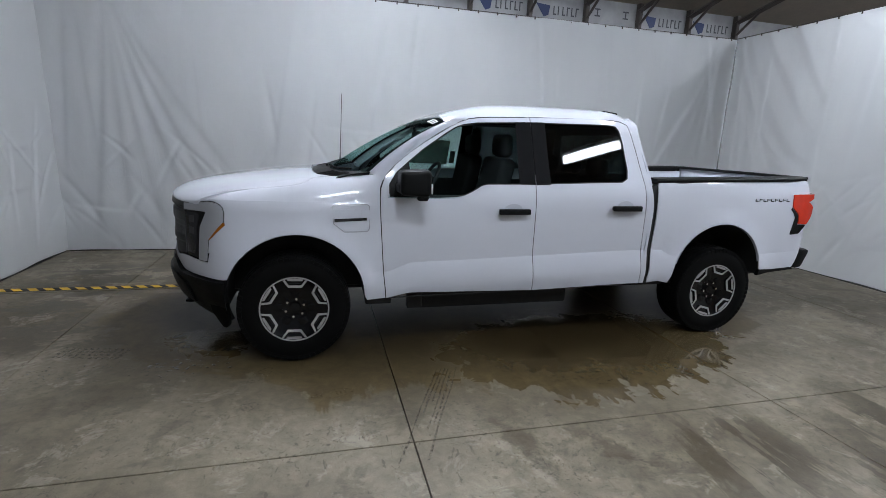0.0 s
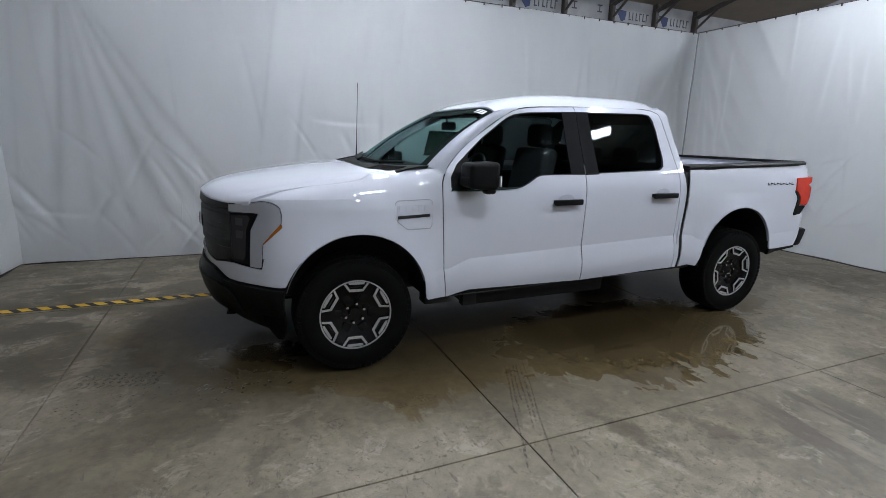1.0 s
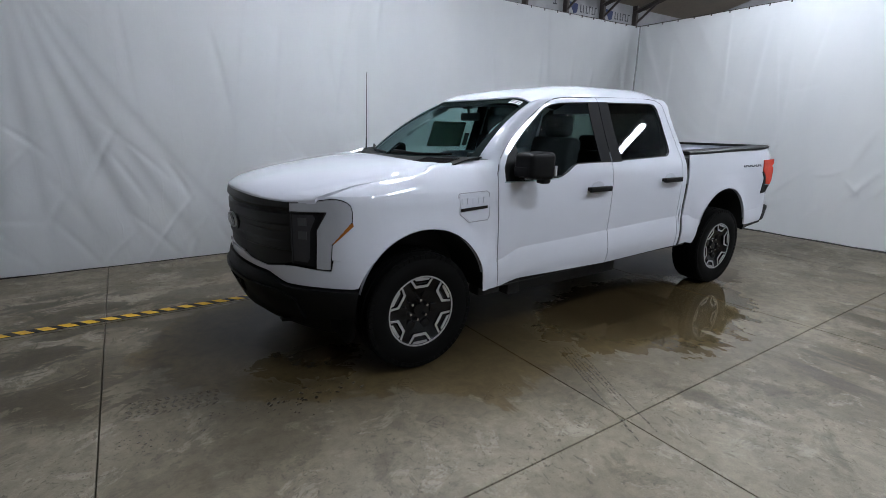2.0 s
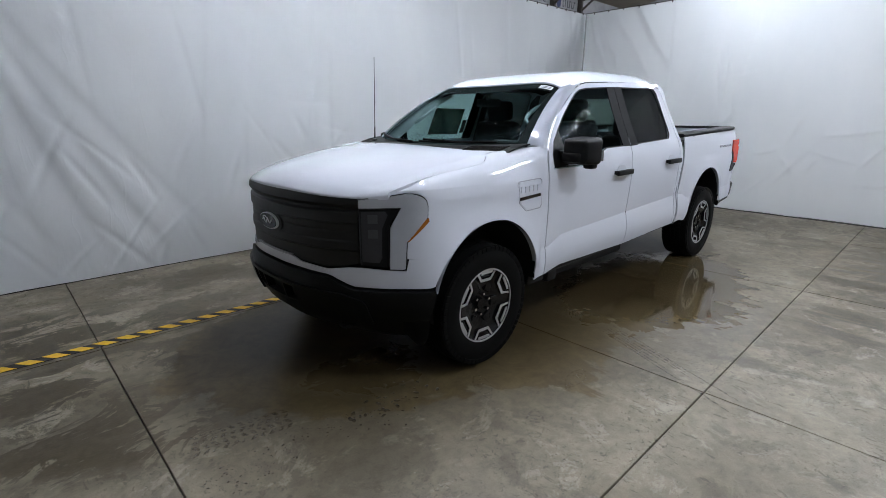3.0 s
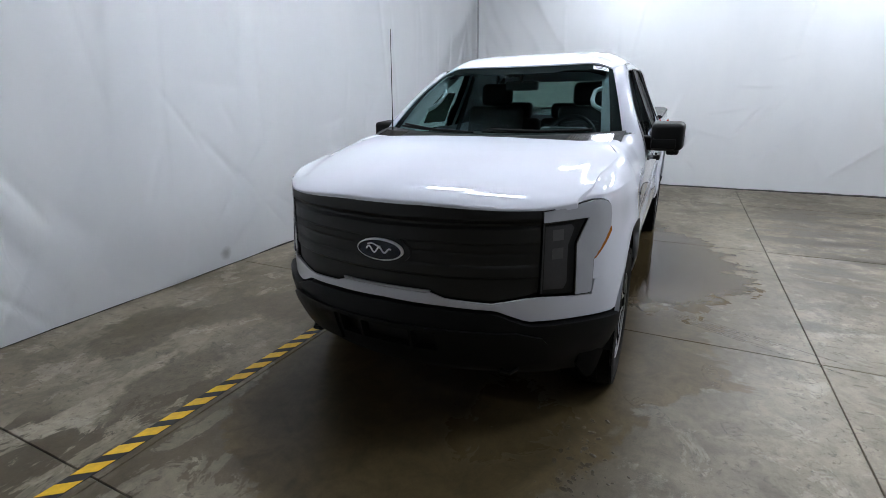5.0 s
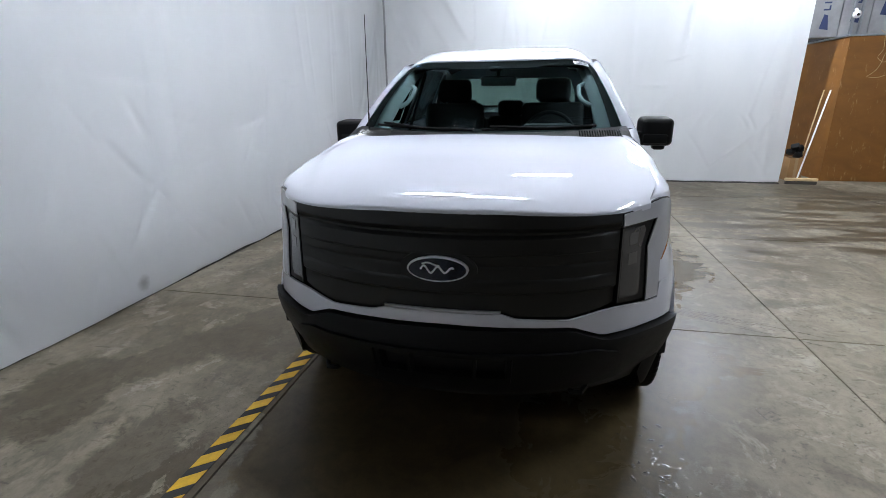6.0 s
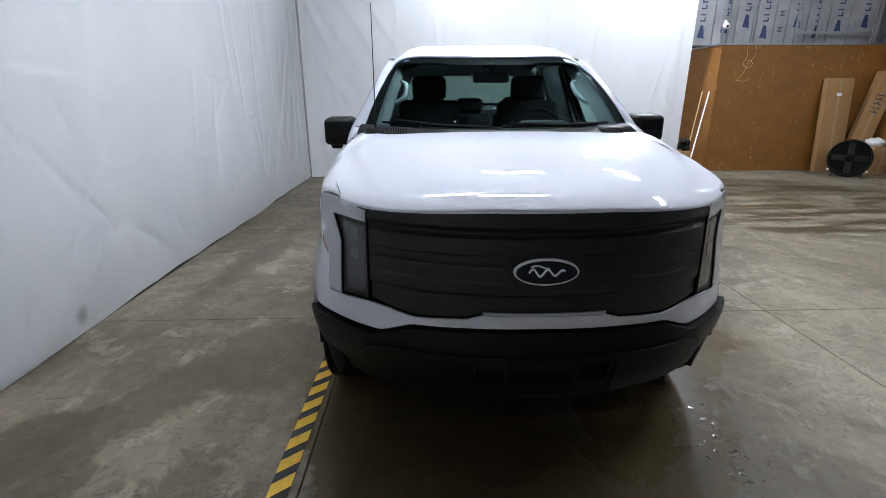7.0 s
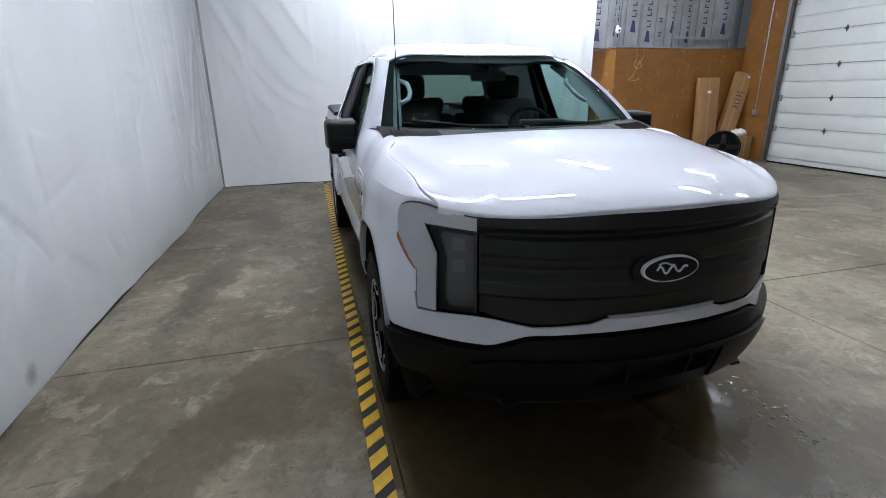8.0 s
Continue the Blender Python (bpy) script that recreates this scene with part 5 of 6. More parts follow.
    pad = nose([(0.0, 0.622), (0.42, 0.618), (0.60, 0.612), (0.70, 0.575), (0.72, 0.545), (0.74, 0.42), (0.62, 0.415), (0.30, 0.425), (0.285, 0.475), (0.285, 0.600), (0.0, 0.602)])
    both("bumper_pad", lambda: patch(pad, lambda s, h, o: bumper_map(s, h, o + 0.016), (0.05, 0.05), 0.02), BLACK_PLASTIC)
    part("air_intake", block((-0.88, -0.30, 0.46), (-0.80, 0.30, 0.62)), UNDER_BLACK, truck)
    part("air_dam", patch(nose([(0.86, 0.40), (0.6, 0.42), (-0.6, 0.42), (-0.86, 0.40), (-0.84, 0.30), (-0.5, 0.345), (0.5, 0.345), (0.84, 0.30)]), lambda s, h, o: body(s, h, o - 0.03), (0.06, 0.05), 0.012), UNDER_BLACK, truck)
    tongue = flank([(-0.465, 0.50), (-0.466, 0.33), (-0.474, 0.288), (-0.495, 0.265), (-0.53, 0.265), (-0.56, 0.30), (-0.60, 0.37), (-0.60, 0.50)])
    both("air_deflector", lambda: patch(tongue, lambda s, h, o: body(s, 0.46, o + 0.016 - 0.25 * max(0.0, 0.45 - h))[:2] + (h,), (0.04, 0.04), 0.04), RUBBER)
    for y in (0.56, -0.56):
        bm = bmesh.new()
        tube(bm, [(-0.60, y - 0.04, 0.41), (-0.77, y - 0.04, 0.383), (-0.81, y - 0.02, 0.378), (-0.81, y + 0.02, 0.378), (-0.77, y + 0.04, 0.383), (-0.60, y + 0.04, 0.41)], 0.012, 8)
        part("tow_hook", bm, BLACK_PLASTIC, truck)
    # oval badge with a plain pale mark
    badge = bmesh.new()
    prism(badge, arc(0, 0, 0.122, 0, 348, 29, 0.052), 0.018, Matrix.Translation((-0.950, 0.008, 0.961)) @ pose(0, 0, 0, 90, 0, -90))
    b = part("badge", badge, WHITE_MARK, truck, "oval chrome-rimmed blue badge")
    bm = bmesh.new()
    prism(bm, arc(0, 0, 0.114, 0, 348, 29, 0.045), 0.004, Matrix.Translation((-0.968, 0.008, 0.961)) @ pose(0, 0, 0, 90, 0, -90))
    part("badge_face", bm, BADGE_BLUE, b)
    bm = bmesh.new()
    tube(bm, [(-0.973, 0.074 - 0.132 * q, 0.961 + 0.016 * math.sin(q * 15) * (1 - 0.4 * q)) for q in np.linspace(0, 1, 26)], 0.0042, 6)
    tube(bm, [(-0.973, 0.068 - 0.07 * q, 0.983 + 0.006 * math.sin(q * 5)) for q in np.linspace(0, 1, 10)], 0.0036, 6)
    part("badge_mark", bm, WHITE_MARK, b)
    bm = bmesh.new()
    prism(bm, arc(0, 0, 0.155, 0, 348, 29, 0.075), 0.012, Matrix.Translation((-0.942, 0.008, 0.961)) @ pose(0, 0, 0, 90, 0, -90))
    part("badge_surround", bm, GRILLE_BLACK, truck)

    # glass
    part("windscreen", patch([(-1, 0), (-0.5, 0), (0, 0), (0.5, 0), (1, 0), (1, 1), (0.5, 1), (0, 1), (-0.5, 1), (-1, 1)], lambda u, v, o: screen(u, v, o - 0.004), (0.08, 0.06), 0.005), GLASS, truck, "clear windscreen, wet at the edges").visible_shadow = False
    band = [(-1, 1), (-1, 0), (1, 0), (1, 1)]
    clear = [(-0.92, 0.035), (-0.948, 0.86), (-0.90, 0.895), (-0.52, 0.90), (-0.40, 0.865), (0.40, 0.865), (0.52, 0.90), (0.90, 0.895), (0.948, 0.86), (0.92, 0.035)]
    part("windscreen_border", patch(band, lambda u, v, o: screen(u, v, o - 0.012), (0.06, 0.06), 0.003, holes=[clear]), SATIN_BLACK, truck)
    for ob in both("front_window", lambda: patch(inset(flank(WIN_F), -0.01), lambda s, h, o: pane(s, h, o - 0.016), (0.1, 0.05), 0.004), SIDE_GLASS):
        ob.visible_shadow = False
    both("rear_door_window", lambda: patch(inset(flank(WIN_B), -0.01), lambda s, h, o: pane(s, h, o - 0.016), (0.1, 0.05), 0.004), PRIVACY, "dark tinted rear side window")
    app_f = [(1.725, 1.829), (1.855, 1.833), (1.8485, 1.347), (1.715, 1.347)]
    both("pillar_trim", lambda: patch(flank(app_f), lambda s, h, o: body(s, h, o + 0.002), (0.05, 0.05), 0.008), SATIN_BLACK)
    app_b = [(1.8625, 1.834), (1.982, 1.838), (1.985, 1.348), (1.8555, 1.345)]
    both("pillar_trim", lambda: patch(flank(app_b), lambda s, h, o: body(s, h, o + 0.002), (0.05, 0.05), 0.008), SATIN_BLACK)
    sail = [(0.690, 1.25), (0.69, 1.338), (0.748, 1.42), (0.84, 1.495), (0.86, 1.25)]
    both("mirror_base", lambda: patch(flank(sail), lambda s, h, o: body(s, h, o + 0.002), (0.05, 0.05), 0.02), BLACK_PLASTIC)

    # window edging
    def edging(pts, r=0.006):
        loop = flank(pts)
        dense = []
        for a, b2 in zip(loop, loop[1:] + loop[:1]):
            for k in range(5):
                dense.append((a[0] + (b2[0] - a[0]) * k / 5, a[1] + (b2[1] - a[1]) * k / 5))
        return tube(bmesh.new(), [body(s, h, -0.004) for s, h in dense], r, 6, True)
    both("window_seal", lambda: edging(WIN_F), BLACK_PLASTIC)
    both("window_seal", lambda: edging(WIN_B), BLACK_PLASTIC)

    mirrors = both("door_mirror", door_mirror, BLACK_PLASTIC, "black telescoping door mirror")
    mirrors[1].location = (0, -0.045, -0.012)
    # handles
    for (x0, x1, z), doors in (((1.533, 1.795, 1.143), fronts), ((2.531, 2.80, 1.173), backs)):
        for mir, door in zip((False, True), doors):
            bm = handle(x0, x1, z)
            # flat grey disc: shade of the recess behind the handle, as colour
            m = [((x0 + x1) / 2 + 0.125 * math.cos(a) * 0.6, z + 0.012 + 0.045 * math.sin(a)) for a in np.linspace(0, math.tau, 20, endpoint=False)]
            cup = patch(flank(m), lambda s, h, o: body(s, h, o + 0.0035), (0.05, 0.05), 0.006)
            if mir:
                mirrored(bm)
                mirrored(cup)
            part("handle", bm, BLACK_PLASTIC, door, "black pull handle")
            part("handle_cup", cup, CUP_GREY, door)

    # charge flap with a plain dark bar
    flap = [(0.29, 1.182), (0.52, 1.188), (0.538, 1.175), (0.540, 1.01), (0.525, 0.987), (0.36, 0.985), (0.285, 1.045), (0.275, 1.165)]
    both("charge_flap", lambda: patch(inset(flank(flap), 0.008), lambda s, h, o: body(s, h, o + 0.004), (0.06, 0.05), 0.012), PAINT)
    ringp = flank(flap)
    part("flap_seam", tube(bmesh.new(), [body(s, h, 0.0) for s, h in ringp], 0.003, 6, True), LENS_GREY, truck)
    bar_m = [(0.29, 1.082), (0.52, 1.090), (0.52, 1.070), (0.29, 1.060)]
    both("flap_bar", lambda: patch(flank(bar_m), lambda s, h, o: body(s, h, o + 0.007), (0.06, 0.05), 0.006), GLOSS_BLACK)
    for k in range(5):
        xx = 0.30 + 0.045 * k
        both("raised_mark", lambda: patch(flank([(xx, 1.11), (xx + 0.034, 1.111), (xx + 0.034, 1.15), (xx, 1.149)]), lambda s, h, o: body(s, h, o + 0.008), (0.06, 0.05), 0.006), PAINT)
    # dark decal strokes on the bed side
    for k in range(9):
        xx = 4.0 + 0.044 * k
        z0, z1 = 1.238, 1.262
        both("decal", lambda: patch(flank([(xx, z0 + 0.012 * (k % 2)), (xx + 0.036, z0 + 0.012 * (k % 2)), (xx + 0.036, z0 + 0.012 * (k % 2) + 0.008), (xx, z0 + 0.012 * (k % 2) + 0.008)]), lambda s, h, o: body(s, h, o + 0.001), (0.06, 0.05), 0.003), BADGE_BLUE)
        both("decal", lambda: patch(flank([(xx, z0), (xx + 0.009, z0), (xx + 0.009, z1), (xx, z1)]), lambda s, h, o: body(s, h, o + 0.001), (0.06, 0.05), 0.003), BADGE_BLUE)

    # tail lamps, tailgate, bumper, bed
    e = sx(4.62)

    def tail_map(lift):
        return lambda s, h, o: body(s, h, o + lift + 0.026 * smooth01((s - e + 0.06) / 0.10))
    tl = [(sx(4.43), 1.298), (sx(4.44), 1.306), (e, 1.310), (e + 0.15, 1.312), (e + 0.15, 1.280), (e + 0.03, 1.264), (e - 0.012, 1.238), (e + 0.05, 1.19), (e + 0.06, 1.14), (e - 0.005, 1.03), (sx(4.535), 1.035), (sx(4.525), 1.11), (sx(4.505), 1.135), (sx(4.435), 1.19)]
    both("tail_lamp", lambda: patch(tl, tail_map(0.010), (0.025, 0.04), 0.035), LENS_RED, "red tail lamp lens")
    tl2 = [(sx(4.43), 1.185), (sx(4.50), 1.132), (sx(4.521), 1.108), (sx(4.531), 1.026), (e - 0.006, 1.026), (e - 0.035, 0.965), (e - 0.05, 0.938), (sx(4.475), 0.930), (sx(4.470), 0.945), (sx(4.490), 1.09), (sx(4.47), 1.125), (sx(4.425), 1.165)]
    both("tail_lamp_base", lambda: patch(tl2, tail_map(0.007), (0.03, 0.04), 0.03), BLACK_PLASTIC)
    part("tailgate", block((4.665, -0.84, 0.80), (4.73, 0.84, 1.44), 0.012), PAINT, truck)
    bm = bmesh.new()
    box(bm, (4.62, -0.84, 1.435), (4.735, 0.84, 1.462), 0.008)
    part("tailgate_cap", bm, BLACK_PLASTIC, truck)
    bm = bmesh.new()
    box(bm, (4.70, -0.83, 0.58), (4.86, 0.83, 0.76), 0.03)
    for sg in (-1, 1):
        box(bm, (4.60, sg * 0.88 - 0.07, 0.59), (4.77, sg * 0.88 + 0.07, 0.775), 0.03)
    for v in bm.verts:
        v.co.x += (v.co.z - 0.68) * 0.40
    part("rear_bumper", bm, BLACK_PLASTIC, truck, "black rear bumper")
    both("bed_rail_cap", bed_rail, BLACK_PLASTIC)
    both("bed_wall", lambda: block((3.0, -0.80, 1.08), (4.64, -0.77, 1.41), 0.006), PAINT)
    part("bed_front", block((2.985, -0.82, 0.86), (3.01, 0.82, 1.40), 0.006), PAINT, truck)
    part("bed_floor", block((3.0, -0.44, 0.82), (4.64, 0.44, 0.86)), PAINT, truck)
    hem = flank([(4.165, 0.605), (4.30, 0.598), (4.58, 0.612), (4.60, 0.590), (4.30, 0.566), (4.16, 0.545)])
    both("lower_trim", lambda: patch(hem, lambda s, h, o: body(s, h, o + 0.002), (0.06, 0.03), 0.03), BLACK_PLASTIC)

    # dark structure under the skin
    part("underbody", block((-0.5, -0.55, 0.42), (4.6, 0.55, 0.66), 0.02), UNDER_BLACK, truck)
    part("battery_case", block((0.95, -0.72, 0.27), (2.35, 0.72, 0.44), 0.03), UNDER_BLACK, truck)
    both("sill", lambda: block((0.56, -0.90, 0.465), (3.2, -0.55, 0.53), 0.01), UNDER_BLACK)
    both("mount_bracket", lambda: block((0.52, -0.92, 0.40), (0.72, -0.80, 0.47), 0.01), UNDER_BLACK)
    both("jack_pad", lambda: block((0.86, -0.86, 0.33), (0.98, -0.78, 0.45), 0.01), UNDER_BLACK)
    # black block added for the shade between cab and bed
    both("body_gap_shade", lambda: block((2.93, -0.955, 0.49), (3.0, -0.70, 1.36), 0.004), UNDER_BLACK)
    for cx, cz, r in ((0.02, 0.485, 0.485), (3.69, 0.56, 0.472)):
        def wing(y0, y1, rr):
            return loft([[(x, y0, z) for x, z in arc(cx, cz, rr, 188, -1, 28)], [(x, y1, z) for x, z in arc(cx, cz, rr, 188, -1, 28)]], 0.006)
        both("inner_wing", lambda: wing(-0.45, -0.985, r + 0.004), UNDER_BLACK)
        both("arch_lip", lambda: loft([[(x, -0.978, z) for x, z in arc(cx, cz, r - 0.001, 165, 15, 24)], [(x, -1.006, z) for x, z in arc(cx, cz, r - 0.001, 165, 15, 24)]], 0.004), PAINT)
        both("wheel_house", lambda: prism(bmesh.new(), arc(cx, cz, r + 0.002, 188, -8, 24), 0.02, Matrix.Translation((0, -0.45, 0)) @ pose(0, 0, 0, 90)), UNDER_BLACK)
    part("bulkhead", block((-0.78, -0.60, 0.45), (0.55, 0.60, 1.12), 0.05), UNDER_BLACK, truck)
    part("splash_wall", block((0.54, -0.93, 0.5), (0.60, 0.93, 1.3), 0.02), UNDER_BLACK, truck)
    for x in (0.0, AXLE_R):
        bm = bmesh.new()
        rod(bm, (x, -0.8, 0.40), (x, 0.8, 0.40), 0.06, n=12)
        part("axle", bm, UNDER_BLACK, truck)

    build_cowl(truck, both)
    build_wheels(truck)
    build_cabin(truck, both)
    # aerials
    bm = bmesh.new()
    rod(bm, (0.405, 0.757, 1.36), (0.412, 0.757, 1.50), 0.007, 0.005)
    rod(bm, (0.412, 0.757, 1.50), (0.43, 0.757, 2.085), 0.0032, 0.0022)
    part("aerial", bm, BLACK_PLASTIC, truck, "thin black mast aerial")
    bm = bmesh.new()
    box(bm, (2.75, -0.365, 1.935), (2.90, -0.295, 1.985), 0.012)
    for v in bm.verts:
        v.co.z += 0.10 * (2.80 - v.co.x) if v.co.z > 1.96 else 0.0
    part("roof_aerial", bm, BLACK_PLASTIC, truck)
    return truck


def door_mirror():
    bm = bmesh.new()
    box(bm, (0.735, -1.195, 1.262), (0.955, -0.985, 1.455), 0.034, 4)
    for v in bm.verts:
        k = (v.co.x - 0.735) / 0.22
        v.co.z = 1.362 + (v.co.z - 1.362) * (0.88 + 0.12 * k)
        v.co.y = -1.09 + (v.co.y + 1.09) * (0.90 + 0.10 * k)
    box(bm, (0.765, -1.03, 1.272), (0.885, -0.91, 1.362), 0.016, 3)
    box(bm, (0.728, -1.15, 1.285), (0.78, -1.0, 1.352), 0.014, 2)
    box(bm, (0.86, -1.17, 1.235), (0.94, -1.09, 1.28), 0.018, 3)
    return bm


def handle(x0, x1, z):
    bm = bmesh.new()
    box(bm, (x0, -1.035, z - 0.024), (x1, -1.008, z + 0.020), 0.009, 3)
    box(bm, (x0 + 0.012, -1.02, z - 0.016), (x0 + 0.05, -0.975, z + 0.014), 0.004)
    box(bm, (x1 - 0.06, -1.02, z - 0.016), (x1 - 0.012, -0.975, z + 0.014), 0.004)
    return bm


def bed_rail():
    bm = bmesh.new()
    n = 20
    rows = []
    for k in range(n + 1):
        x = 2.97 + (4.62 - 2.97) * k / n
        z = 1.395 + 0.045 * k / n
        taper = 0.04 * smooth01((x - 4.35) / 0.3)
        sec = [(-0.958 + taper, z - 0.012), (-0.962 + taper, z + 0.010), (-0.945 + taper, z + 0.022), (-0.80, z + 0.024), (-0.765, z + 0.012), (-0.763, z - 0.035), (-0.79, z - 0.035)]
        rows.append([bm.verts.new((x, y, zz)) for y, zz in sec])
    for a, b in zip(rows, rows[1:]):
        for j in range(len(a)):
            bm.faces.new((a[j], a[(j + 1) % len(a)], b[(j + 1) % len(a)], b[j]))
    bm.faces.new(rows[0])
    bm.faces.new(rows[-1][::-1])
    bmesh.ops.recalc_face_normals(bm, faces=bm.faces)
    return bm


def build_cowl(truck, both):
    """Black scuttle between hood and windscreen, with louvres and wipers."""
    def cowl(u, v, off=0.0):
        y = 0.86 * u
        x0 = 0.132 + 0.13 * max(0, (abs(u) - 0.72) / 0.28) ** 1.4
        x1, _, z1 = screen(u * 0.998, 0.03)
        z0 = hood_top(min(x0, 0.28), min(abs(y), 0.8))[2] - 0.022
        return (x0 + (x1 - x0) * v, -y, z0 + (z1 - 0.004 - z0) * v + 0.012 * math.sin(math.pi * v) + off)
    part("cowl", patch([(-1, 0), (1, 0), (1, 1), (-1, 1)], cowl, (0.08, 0.25), 0.01), BLACK_PLASTIC, truck, "black plastic cowl")
    for sg in (1, -1):
        for k in range(17):
            u = sg * (0.66 + 0.017 * k)
            a, b = cowl(u, 0.15, 0.004), cowl(u, 0.62, 0.004)
            bm = bmesh.new()
            tube(bm, [a, b], 0.0035, 4)
            part("louvre", bm, GLOSS_BLACK, truck, smooth=0)
    for pts in ([(-0.06, 0.012), (-0.45, 0.020), (-0.80, 0.045)], [(0.80, 0.012), (0.45, 0.018), (0.06, 0.045)]):
        bm = bmesh.new()
        tube(bm, [screen(u, v, 0.028) for u, v in pts], 0.008, 6)
        w = part("wiper", bm, BLACK_PLASTIC, truck)
        bm = bmesh.new()
        u0, u1 = pts[0][0], pts[-1][0]
        tube(bm, [screen(u1 + (u0 - u1) * q * 0.85, 0.042 - 0.008 * q, 0.010) for q in np.linspace(-0.10, 1, 9)], 0.008, 6)
        part("wiper_blade", bm, BLACK_PLASTIC, w)
    # beads of water left on the glass and the hood
    rnd = random.Random(5)

    def beads(spots):
        bm = bmesh.new()
        for (x, y, z), r in spots:
            bmesh.ops.create_icosphere(bm, subdivisions=1, radius=r, matrix=Matrix.Translation((x, y, z)) @ Matrix.Diagonal((1, 1, 0.55, 1)))
        return bm
    spots = []
    for u0, u1, v0, v1, n in ((-0.24, -0.05, 0.05, 0.16, 170), (0.45, 0.84, 0.035, 0.15, 210), (0.86, 0.94, 0.04, 0.75, 120), (-0.94, -0.86, 0.1, 0.8, 60), (-0.7, 0.5, 0.80, 0.865, 110)):
        for _ in range(n):
            spots.append((screen(rnd.uniform(u0, u1), rnd.uniform(v0, v1), 0.002), rnd.uniform(0.0013, 0.0034)))
    tagged(part("water_beads", beads(spots), BEAD, truck), "small beads of water", kind="stuff")
    # blue oval sticker on the glass
    oval = [(-0.865 + 0.032 * math.cos(a), 0.925 + 0.014 * math.sin(a)) for a in np.linspace(0, math.tau, 18, endpoint=False)]
    part("oval_sticker", patch(oval, lambda u, v, o: screen(u, v, o + 0.002), (0.1, 0.1), 0.001), STICKER_BLUE, truck, "small blue oval sticker")


def wheel_parts(wheel):
    """A knobbly tyre on a black rim with bright machined brackets; the outer face looks to -y."""
    prof = [(0.235, 0.125), (0.262, 0.135), (0.30, 0.142), (0.35, 0.140), (0.385, 0.128), (0.400, 0.110), (0.403, 0.06), (0.404, 0.0), (0.403, -0.06), (0.400, -0.110), (0.385, -0.128), (0.35, -0.140), (0.30, -0.142), (0.262, -0.135), (0.235, -0.125)]
    tyre = part("tyre", lathe(bmesh.new(), prof, 72), RUBBER, wheel, "black all-terrain tyre")
    bm = bmesh.new()
    n = 58
    for k in range(n):
        a = 360 * k / n
        for y0, y1, tw in ((-0.128, -0.078, 0.0), (-0.066, -0.022, 0.5), (-0.012, 0.022, 0.0), (0.032, 0.070, 0.5), (0.080, 0.128, 0.0)):
            r0 = 0.402 if abs(y0 + y1) < 0.18 else 0.394
            box(bm, (-0.0195, y0, r0 - 0.02), (0.0195, y1, r0 + 0.005), 0, m=pose(0, 0, 0, 0, a + tw * 360 / n, 0))
        for sg in (-1, 1):
            box(bm, (-0.017, -0.0025, 0.365), (0.017, 0.0025, 0.392), 0, m=pose(0, 0, 0, 0, a, 0) @ Matrix.Translation((0, sg * 0.136, 0)))
    part("tread", bm, RUBBER, wheel, smooth=0)
    rim = [(0.0, -0.060), (0.06, -0.066), (0.10, -0.075), (0.17, -0.098), (0.215, -0.108), (0.236, -0.118), (0.246, -0.128), (0.248, -0.120), (0.236, -0.06), (0.22, 0.10), (0.0, 0.10)]
    r = part("rim", lathe(bmesh.new(), rim, 60), RIM_BLACK, wheel, "gloss black alloy rim")
    ringb = bmesh.new()
    lathe(ringb, [(0.2375, -0.1235), (0.2385, -0.1315), (0.2475, -0.1315), (0.250, -0.125), (0.2375, -0.1235)], 72)
    part("rim_edge", ringb, MACHINED, wheel, "bright machined rim edge")
    # brackets: a chord with two legs that splay to the rim edge
    for k in range(6):
        bm = bmesh.new()
        outline = [(-0.092, 0.2235), (-0.078, 0.2285), (-0.042, 0.180), (0.042, 0.180), (0.078, 0.2285), (0.090, 0.2235), (0.048, 0.162), (-0.048, 0.162)]
        base = bmesh.new()
        prism(base, [(x, z) for x, z in outline], 0.024, Matrix.Translation((0, -0.090, 0)) @ pose(0, 0, 0, 90))
        bmesh.ops.transform(base, matrix=pose(0, 0, 0, 0, 60 * k + 2, 0), verts=base.verts)
        part("bracket_base", base, RIM_BLACK, wheel, smooth=0)
        lo = [bm.verts.new((x, -0.1135 - 0.06 * (z - 0.16), z)) for x, z in outline]
        hi = [bm.verts.new((x, -0.1155 - 0.10 * (z - 0.16), z)) for x, z in outline]
        bm.faces.new(lo)
        bm.faces.new(hi)
        for i in range(8):
            bm.faces.new((lo[i], lo[(i + 1) % 8], hi[(i + 1) % 8], hi[i]))
        bmesh.ops.recalc_face_normals(bm, faces=bm.faces)
        bmesh.ops.transform(bm, matrix=pose(0, 0, 0, 0, 60 * k + 2, 0), verts=bm.verts)
        part("bracket", bm, MACHINED, wheel, "bright machined bracket", smooth=0)
        bm = bmesh.new()
        inner = [(-0.060, 0.2335), (-0.050, 0.215), (0.050, 0.215), (0.060, 0.2335)]
        lo = [bm.verts.new((x, -0.120, z)) for x, z in inner]
        hi = [bm.verts.new((x, -0.124, z)) for x, z in inner]
        bm.faces.new(lo)
        bm.faces.new(hi)
        for i in range(4):
            bm.faces.new((lo[i], lo[(i + 1) % 4], hi[(i + 1) % 4], hi[i]))
        bmesh.ops.recalc_face_normals(bm, faces=bm.faces)
        bmesh.ops.transform(bm, matrix=pose(0, 0, 0, 0, 60 * k + 2, 0), verts=bm.verts)
        part("bracket_lip", bm, MACHINED, wheel, smooth=0)
        # pocket between bracket and lip
        bm = bmesh.new()
        box(bm, (-0.045, -0.104, 0.188), (0.045, -0.09, 0.214), 0, m=pose(0, 0, 0, 0, 60 * k + 2, 0))
